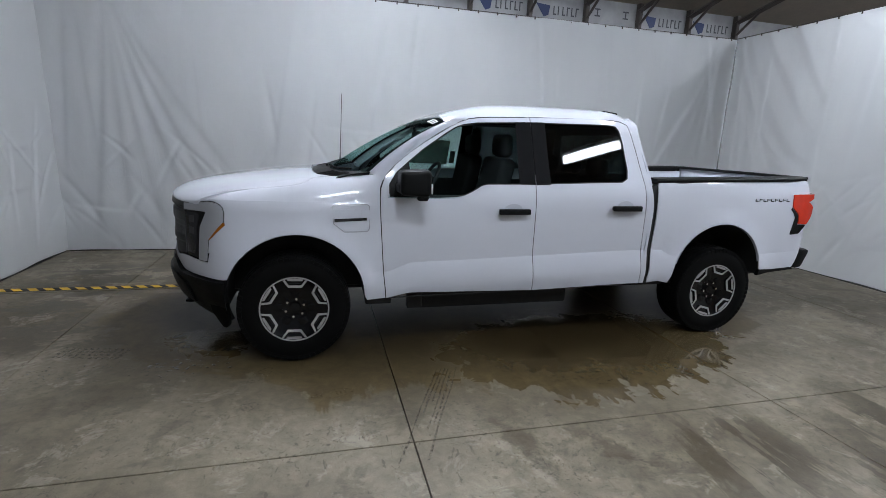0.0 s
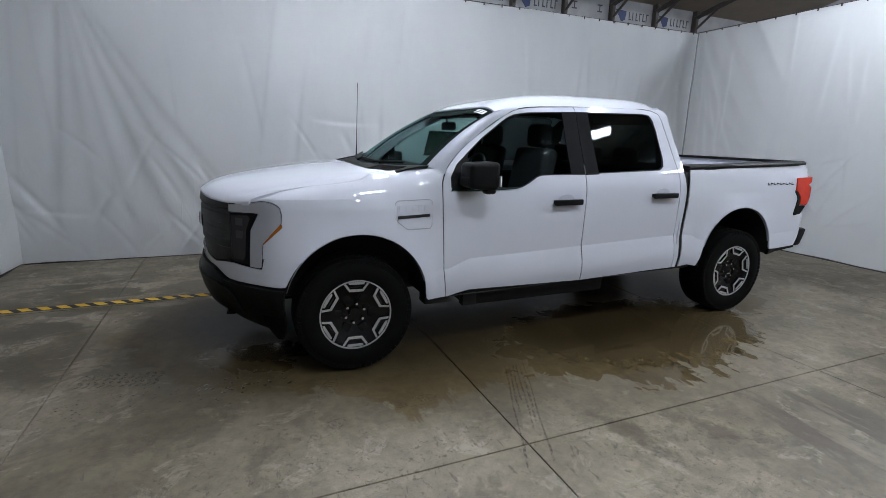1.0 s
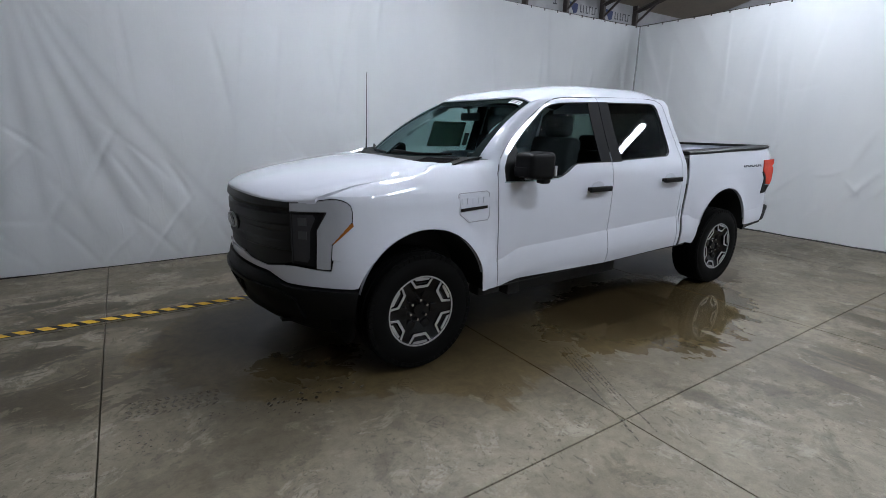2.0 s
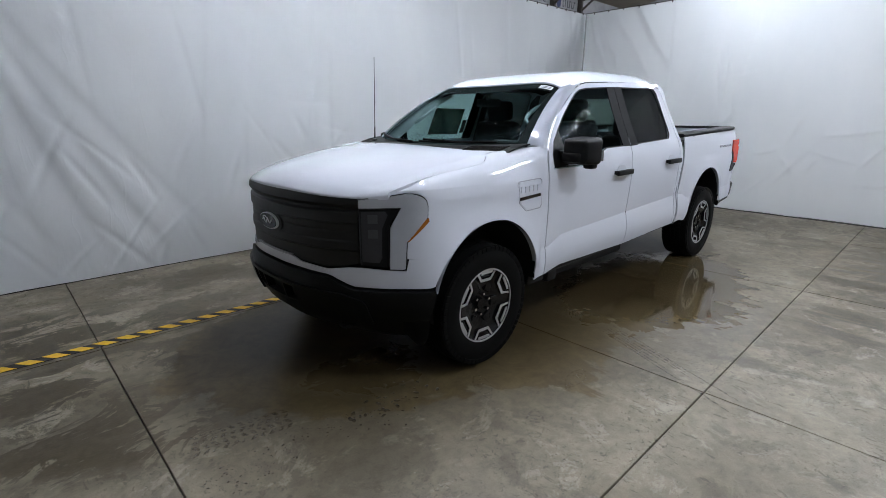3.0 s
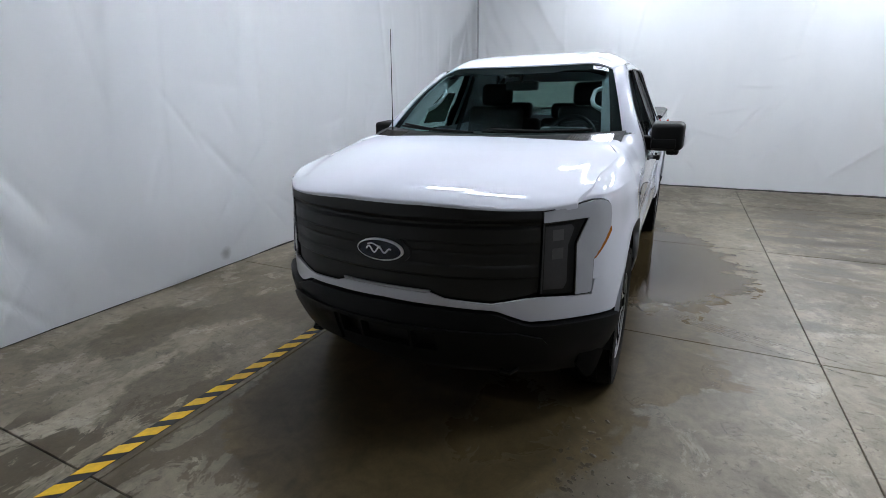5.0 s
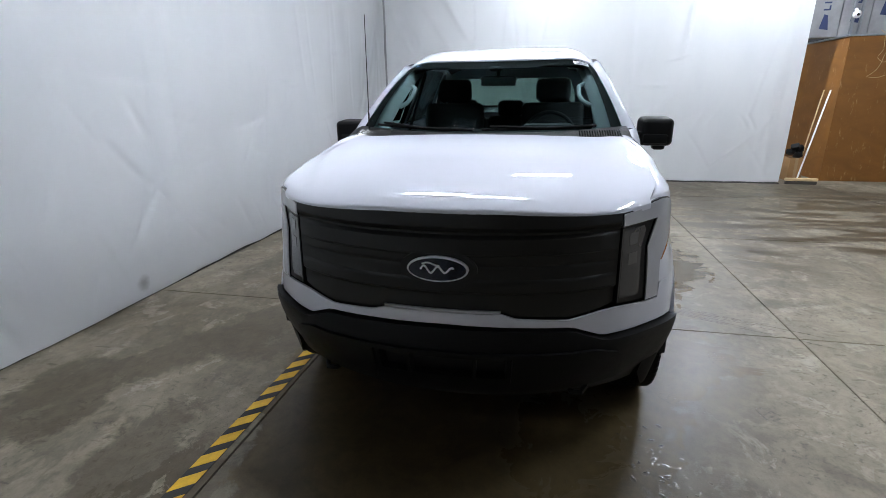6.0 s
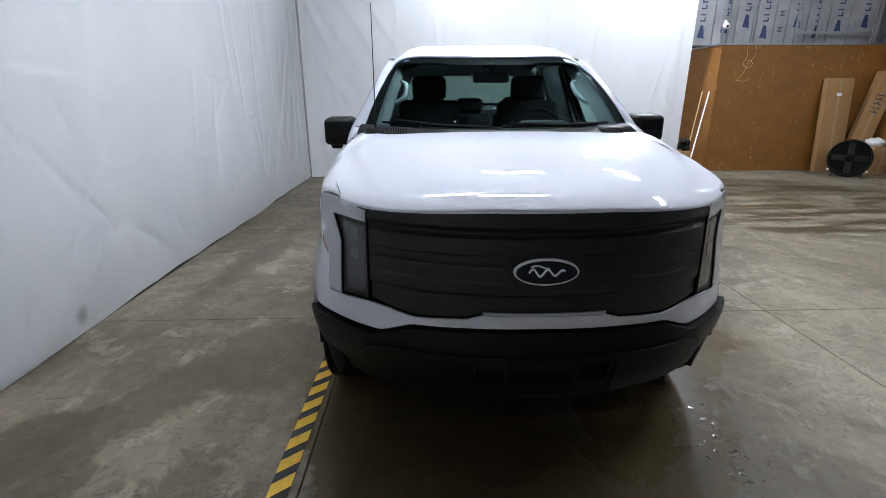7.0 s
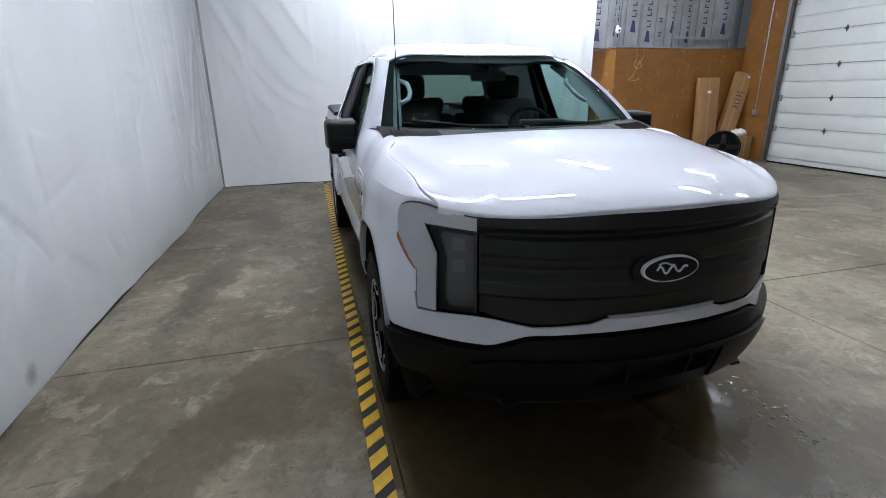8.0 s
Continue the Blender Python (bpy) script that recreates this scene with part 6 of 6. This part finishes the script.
        part("pocket", bm, UNDER_BLACK, wheel, smooth=0)
        bm = bmesh.new()
        a = radians(60 * k + 20)
        rod(bm, (0.068 * math.cos(a), -0.06, 0.068 * math.sin(a)), (0.068 * math.cos(a), -0.098, 0.068 * math.sin(a)), 0.0115, 0.009, 8)
        part("wheel_nut", bm, CHROME, wheel)
        # spoke ridge between brackets
        bm = bmesh.new()
        box(bm, (-0.032, -0.090, 0.09), (0.032, -0.07, 0.235), 0.008, m=pose(0, 0, 0, 0, 60 * k + 32, 0))
        part("spoke", bm, RIM_BLACK, wheel)
    bm = bmesh.new()
    rod(bm, (0, -0.05, 0), (0, -0.088, 0), 0.042, 0.036, 24)
    part("hub_cap", bm, RIM_BLACK, wheel)


def build_wheels(truck):
    first = new("wheel")
    first.parent = truck
    first["label"] = "black and bright alloy wheel with knobbly tyre"
    first.matrix_basis = pose(0, -0.853, 0.408)
    wheel_parts(first)
    for x, y, turn, spin in ((AXLE_R, -0.853, 0, 14), (0, 0.853, 180, 31), (AXLE_R, 0.853, 180, 7)):
        made = copy_thing(first, pose(x, y, 0.408, 0, 0, turn) @ pose(0, 0, 0, 0, spin, 0))
        made.parent = truck
    for x in (0.0, AXLE_R):
        for sg in (-1, 1):
            bm = bmesh.new()
            rod(bm, (x, sg * 0.70, 0.40), (x, sg * 0.74, 0.40), 0.17, n=24)
            part("brake_disc", bm, STEEL, truck)


def seat(x, y, wide, low, top, head_top, tilt=12, half=0.135):
    base, backrest, head = bmesh.new(), bmesh.new(), bmesh.new()
    box(base, (x - 0.52, y - wide / 2, low), (x + 0.05, y + wide / 2, low + 0.18), 0.06, 4)
    box(backrest, (-0.07, -wide / 2, 0), (0.07, wide / 2, top - low - 0.08), 0.055, 4, m=Matrix.Translation((x, y, low + 0.1)) @ pose(0, 0, 0, 0, tilt, 0))
    lean = math.tan(radians(tilt)) * (top - low)
    box(head, (x + lean - 0.06, y - half, top + 0.01), (x + lean + 0.05, y + half, head_top), 0.05, 4)
    rod(head, (x + lean, y - 0.06, top - 0.06), (x + lean, y - 0.06, top + 0.06), 0.007)
    rod(head, (x + lean, y + 0.06, top - 0.06), (x + lean, y + 0.06, top + 0.06), 0.007)
    return base, backrest, head


def build_cabin(truck, both):
    part("cabin_floor", block((0.6, -0.86, 0.60), (2.90, 0.86, 0.66), 0.01), CABIN, truck)
    part("headliner", patch([(1.12, -0.62), (1.20, -0.66), (2.80, -0.66), (2.80, 0.66), (1.20, 0.66), (1.12, 0.62)], lambda x, y, o: roof_top(x, y, o - 0.05), (0.15, 0.15), 0.01), CABIN, truck)
    for y in (-0.40, 0.40):
        s = new("seat")
        s.parent = truck
        a, b, c = seat(1.60, y * 1.06, 0.52, 0.80, 1.53, 1.735, 12, 0.145)
        part("cushion", a, FABRIC, s)
        part("backrest", b, FABRIC, s)
        part("headrest", c, FABRIC, s)
    for y in (-0.48, 0.0, 0.48):
        s = new("seat")
        s.parent = truck
        a, b, c = seat(2.58, y, 0.47, 0.82, 1.38, 1.56 if y else 1.55, 10)
        part("cushion", a, FABRIC, s)
        part("backrest", b, FABRIC, s)
        part("headrest", c, FABRIC, s)
    part("console", block((1.0, -0.13, 0.66), (1.75, 0.13, 0.98), 0.04), CABIN, truck)
    # dashboard
    bm = bmesh.new()
    prof = [(0.50, 1.30), (0.62, 1.365), (0.80, 1.372), (0.93, 1.345), (0.97, 1.28), (0.95, 1.15), (0.90, 0.95), (0.62, 0.90)]
    lines = [[(x + 0.10 * (abs(y) / 0.86) ** 2, y, z - 0.02 * (abs(y) / 0.86) ** 3) for x, z in prof] for y in np.linspace(-0.86, 0.86, 19)]
    part("dashboard", loft(lines, 0.01), CABIN, truck)
    bm = bmesh.new()
    box(bm, (0.88, -0.56, 1.35), (0.97, -0.22, 1.405), 0.02)
    part("binnacle", bm, CABIN, truck)
    bm = bmesh.new()
    box(bm, (0.93, -0.16, 1.12), (0.96, 0.16, 1.34), 0.01)
    part("screen_panel", bm, GLOSS_BLACK, truck)
    wheel = bmesh.new()
    c = Matrix.Translation((1.10, -0.40, 1.31)) @ pose(0, 0, 0, 0, -62, 0)
    tube(wheel, [c @ Vector((0.185 * math.cos(a), 0.185 * math.sin(a), 0)) for a in np.linspace(0, math.tau, 40, endpoint=False)], 0.015, 8, True)
    for a in (10, 170, 270):
        rod(wheel, c @ Vector((0, 0, 0.0)), c @ Vector((0.18 * math.cos(radians(a - 90)), 0.18 * math.sin(radians(a - 90)), 0)), 0.014)
    rod(wheel, c @ Vector((0, 0, -0.03)), c @ Vector((0, 0, 0.03)), 0.06, n=20)
    part("steering_wheel", wheel, CABIN, truck)
    # mirror behind the windscreen, shades and pillar trims with grab handles
    bm = bmesh.new()
    box(bm, (-0.02, -0.13, -0.035), (0.02, 0.13, 0.035), 0.018, 3, m=Matrix.Translation((1.06, -0.02, 1.70)))
    rod(bm, (1.05, -0.02, 1.72), (1.03, -0.02, 1.80), 0.012)
    part("inner_mirror", bm, CABIN, truck)
    part("mirror_stem", block((1.01, -0.045, 1.765), (1.08, 0.045, 1.80), 0.015), CABIN, truck)

    def lining_line(v, inner):
        p = screen(0.955, v, -0.03)
        q = screen(0.84 + 0.03 * v, v, -0.05)
        return p if not inner else (q[0] + 0.10, q[1], q[2] - 0.01)

    def inner_pillar():
        vs = np.linspace(0.02, 0.96, 12)
        a, b = [lining_line(v, False) for v in vs], [lining_line(v, True) for v in vs]
        c = [(x, -(y - 0.06), z - 0.02) for x, y, z in resample(SEAM_3D, 11)]
        mid = [((p[0] + q[0]) / 2 - 0.008, (p[1] + q[1]) / 2, (p[2] + q[2]) / 2 + 0.012) for p, q in zip(a, b)]
        return loft([c, a, mid, b], 0.006)
    both("pillar_lining", inner_pillar, LINER)

    def grab():
        base = [lining_line(v, True) for v in (0.34, 0.40, 0.50, 0.60, 0.66)]
        p = [(x + 0.01 - 0.03 * k, y + 0.05 * k, z + 0.01) for (x, y, z), k in zip(base, (0, 0.9, 1.15, 0.9, 0))]
        return tube(bmesh.new(), resample(p, 16), 0.015, 8)
    both("grab_handle", grab, LINER)

    def b_post():
        return loft([[(1.80, -0.86, 0.66), (1.82, -0.89, 1.30), (1.84, -0.72, 1.80)], [(1.93, -0.86, 0.66), (1.93, -0.89, 1.30), (1.92, -0.72, 1.80)]], 0.03)
    both("door_post", b_post, CABIN)
    both("door_lining", lambda: block((0.68, -0.90, 0.60), (2.85, -0.86, 1.25), 0.02), CABIN)
    both("rear_quarter", lambda: loft([[(2.70, -0.86, 1.30), (2.70, -0.74, 1.82)], [(2.87, -0.86, 1.30), (2.84, -0.72, 1.82)]], 0.02), CABIN)
    part("rear_shelf", block((2.74, -0.85, 0.66), (2.88, 0.85, 1.36), 0.02), CABIN, truck)
    # paper sticker on the glass, with plain bars
    bm = patch([(0.80, 0.872), (0.95, 0.872), (0.95, 0.942), (0.80, 0.942)], lambda u, v, o: screen(u, v, o + 0.003), (0.1, 0.1), 0.001)
    st = part("paper_sticker", bm, WHITE_MARK, truck, "white paper sticker with dark print")
    for k in range(2):
        v = 0.888 + 0.026 * k
        part("print", patch([(0.82, v), (0.935, v), (0.935, v + 0.009), (0.82, v + 0.009)], lambda u, w, o: screen(u, w, o + 0.005), (0.1, 0.1), 0.001), PRINT_DARK, st)
    # dark-backed sheet and a narrow strip stuck inside the passenger's window
    for sheet in ([(1.17, 1.405), (1.60, 1.400), (1.605, 1.660), (1.19, 1.665)], [(1.625, 1.412), (1.685, 1.412), (1.685, 1.548), (1.625, 1.548)]):
        bm = mirrored(patch(flank(sheet), lambda s, h, o: pane(s, h, o - 0.026), (0.2, 0.2), 0.001))
        part("window_sheet", bm, SHEET_BACK, truck, "dark-backed paper sheet on the glass")
    # warning label on the driver's mirror
    lab = part("mirror_label", block((0.949, -1.2, 1.29), (0.958, -1.172, 1.36), 0.002), WHITE_MARK, truck)



build_truck()


# ---- things beside the plywood ----
def carton(at, size, turn, lean, label, roll=0):
    b = thing("cardboard_box", at, turn, label, "cardboard box", "cartons by the plywood")
    w, d, h = size
    m = pose(0, 0, 0, roll, lean, 0)
    part("carton", block((-d / 2, -w / 2, 0), (d / 2, w / 2, h), 0.004, m=m), CARD, b)
    part("tape", block((-d / 2 - 0.001, -0.025, 0.02), (d / 2 + 0.001, 0.025, h + 0.001), m=m), PALE_CARD, b, smooth=0)
    return b, m


PALE_CARD = plain("packing_tape", (0.31, 0.20, 0.10), 0.35, 0, 0.08, 12)
box1, m1 = carton((7.32, -7.90, 0.0), (0.55, 0.12, 1.87), 0, 5, "tall flat brown cardboard box leaning on the plywood")
part("paper_label", block((-0.0635, -0.05, 1.52), (-0.0605, 0.05, 1.58), m=m1), WHITE_MARK, box1, smooth=0)
box2, m2 = carton((7.36, -8.36, 0.0), (0.36, 0.16, 2.02), -14, 5, "tall narrow brown cardboard box with dark print", 13)
for k in range(5):
    z = 1.22 + 0.085 * k
    part("print", block((-0.0835, -0.07, z), (-0.0805, 0.07, z + 0.022), m=m2), PRINT_DARK, box2, smooth=0)
    if k in (0, 2, 3):
        part("print", block((-0.0835, -0.02, z + 0.022), (-0.0805, 0.01, z + 0.06), m=m2), PRINT_DARK, box2, smooth=0)
part("paper_label", block((-0.0835, -0.13, 1.92), (-0.0805, -0.06, 1.96), m=m2), WHITE_MARK, box2, smooth=0)
box3, m3 = carton((7.05, -8.62, 0.0), (0.45, 0.35, 0.55), 8, 0, "small open brown cardboard box")
bag = bmesh.new()
bmesh.ops.create_icosphere(bag, subdivisions=3, radius=0.16)
for v in bag.verts:
    v.co = Vector((v.co.x * 0.8 + 7.05, v.co.y * 1.15 - 8.6, v.co.z * 0.6 + 0.62)) + Vector((1, 1, 1)) * 0.04 * noise.noise(v.co * 14)
tagged(finish("plastic_bag", bag, WHITE_PLASTIC, smooth=60), "crumpled pale plastic bag on a cardboard box", "bag")


def build_fan():
    f = thing("floor_fan", (6.72, -7.85, 0.0), -41, "round black drum floor fan standing by the boxes", "fan")
    c = Vector((0, 0, 0.36))
    bm = bmesh.new()
    lathe(bm, [(0.33, -0.12), (0.35, -0.13), (0.355, -0.10), (0.345, 0.10), (0.355, 0.12), (0.33, 0.12), (0.325, 0.0), (0.33, -0.12)], 40)
    bmesh.ops.transform(bm, matrix=Matrix.Translation(c) @ pose(0, 0, 0, 0, 0, 90), verts=bm.verts)
    part("drum", bm, BLACK_PLASTIC, f)
    for sx_ in (-0.125, 0.125):
        bm = bmesh.new()
        for r in (0.05, 0.08, 0.11, 0.14, 0.17, 0.20, 0.23, 0.26, 0.29, 0.315):
            tube(bm, [(sx_, r * math.cos(a), c.z + r * math.sin(a)) for a in np.linspace(0, math.tau, 28, endpoint=False)], 0.004, 5, True)
        for k in range(24):
            a = k * math.tau / 24
            rod(bm, (sx_, 0.04 * math.cos(a), c.z + 0.04 * math.sin(a)), (sx_, 0.335 * math.cos(a), c.z + 0.335 * math.sin(a)), 0.003, n=5)
        part("guard", bm, BLACK_PLASTIC, f)
    bm = bmesh.new()
    rod(bm, (-0.06, 0, c.z), (0.08, 0, c.z), 0.07, n=16)
    part("motor", bm, BLACK_PLASTIC, f)
    bm = bmesh.new()
    rod(bm, (0.085, 0, c.z), (0.10, 0, c.z), 0.325, n=36)
    part("back_screen", bm, BLACK_PLASTIC, f, "dense dark wire mesh")
    for k in range(4):
        bm = bmesh.new()
        box(bm, (-0.008, -0.06, 0.05), (0.008, 0.06, 0.29), 0.006, m=Matrix.Translation(c) @ pose(0, 0, 0, 90 * k, 0, 0) @ pose(0, 0, 0, 0, 0, 28))
        part("blade", bm, DARK_STEEL, f)
    for y in (-0.24, 0.24):
        bm = bmesh.new()
        tube(bm, [(-0.22, y, 0.02), (-0.10, y, 0.02), (0.10, y, 0.02), (0.22, y, 0.02)], 0.016, 8)
        rod(bm, (0, y, 0.02), (0, y, 0.12), 0.014)
        part("foot", bm, DARK_STEEL, f)
    for sg in (-1, 1):
        bm = bmesh.new()
        rod(bm, (-0.13, sg * 0.30, 0.12), (-0.13, sg * 0.30, 0.15), 0.02)
        part("wheel", bm, WHITE_PLASTIC, f)


build_fan()
broom = thing("push_broom", label="push broom with pale handle and dark bristles leaning on plywood", category="broom")
bm = bmesh.new()
rod(bm, (7.20, -4.90, 0.10), (7.57, -5.31, 1.62), 0.0135)
part("handle", bm, WHITE_PLASTIC, broom, "pale long handle")
part("head", block((7.10, -5.20, 0.06), (7.18, -4.68, 0.11), 0.01), PALE_WOOD, broom)
part("bristles", block((7.11, -5.19, 0.0), (7.17, -4.69, 0.062), 0.004), DARK_STEEL, broom)
pole = thing("wooden_pole", label="thin light wooden pole leaning in the gap", category="pole")
bm = bmesh.new()
rod(bm, (7.85, -5.15, 0.0), (8.05, -5.43, 1.62), 0.012)
part("shaft", bm, PALE_WOOD, pole)
tote, mt = carton((7.66, -4.98, 0.0), (0.24, 0.30, 0.42), 0, 0, "small brown box with dark tools on top")
junk = bmesh.new()
for k, (x, y, z) in enumerate(((7.62, -5.02, 0.47), (7.70, -4.94, 0.52), (7.64, -4.97, 0.61), (7.66, -5.04, 0.58))):
    box(junk, (-0.07, -0.06, -0.05), (0.07, 0.06, 0.05), 0.02, m=Matrix.Translation((x, y, z)) @ pose(0, 0, 0, 20 * k, 15, 30 * k))
tagged(finish("tool_heap", junk, BLACK_PLASTIC), "heap of dark tools on a small box", "tools")

cctv = thing("dome_camera", (7.70, -5.52, 2.86), label="small white round surveillance camera on a stud", category="camera")
bm = bmesh.new()
bmesh.ops.create_uvsphere(bm, u_segments=20, v_segments=12, radius=0.065)
part("ball", bm, WHITE_PLASTIC, cctv)
bm = bmesh.new()
rod(bm, (-0.058, 0.012, -0.01), (-0.068, 0.014, -0.012), 0.022)
part("lens", bm, GLOSS_BLACK, cctv)
bm = bmesh.new()
rod(bm, (0.03, 0, 0.05), (0.06, 0, 0.09), 0.03)
part("mount", bm, WHITE_PLASTIC, cctv)
cable = bmesh.new()
pts = [(7.72, -5.95, 2.60), (7.57, -5.95, 2.50), (7.585, -5.98, 2.28), (7.585, -5.92, 2.16), (7.57, -6.02, 2.07), (7.58, -6.12, 2.14), (7.575, -6.03, 2.22), (7.585, -5.98, 2.02), (7.58, -5.90, 1.90), (7.585, -5.82, 1.84), (7.585, -5.98, 1.82), (7.585, -6.1, 1.86)]
tube(cable, resample(pts, 60), 0.0035, 6)
tagged(finish("loose_cable", cable, PALE_WOOD), "tangled pale cable hanging down the plywood", "cable")
cable = bmesh.new()
tube(cable, resample([(7.72, -6.12, 2.60), (7.57, -6.12, 2.50), (7.585, -6.16, 2.36), (7.585, -6.10, 2.24), (7.58, -6.05, 2.15)], 30), 0.0035, 6)
tagged(finish("loose_cable", cable, PALE_WOOD), "pale cable looped over the plywood top", "cable")
cond = thing("conduit", label="thin grey conduit running down to a switch box", category="conduit")
bm = bmesh.new()
rod(bm, (7.0, -8.90, 1.12), (7.0, -8.90, 6.0), 0.012)
part("pipe", bm, STEEL, cond)
part("switch_box", block((6.95, -8.93, 1.02), (7.05, -8.87, 1.14), 0.006), STEEL, cond)
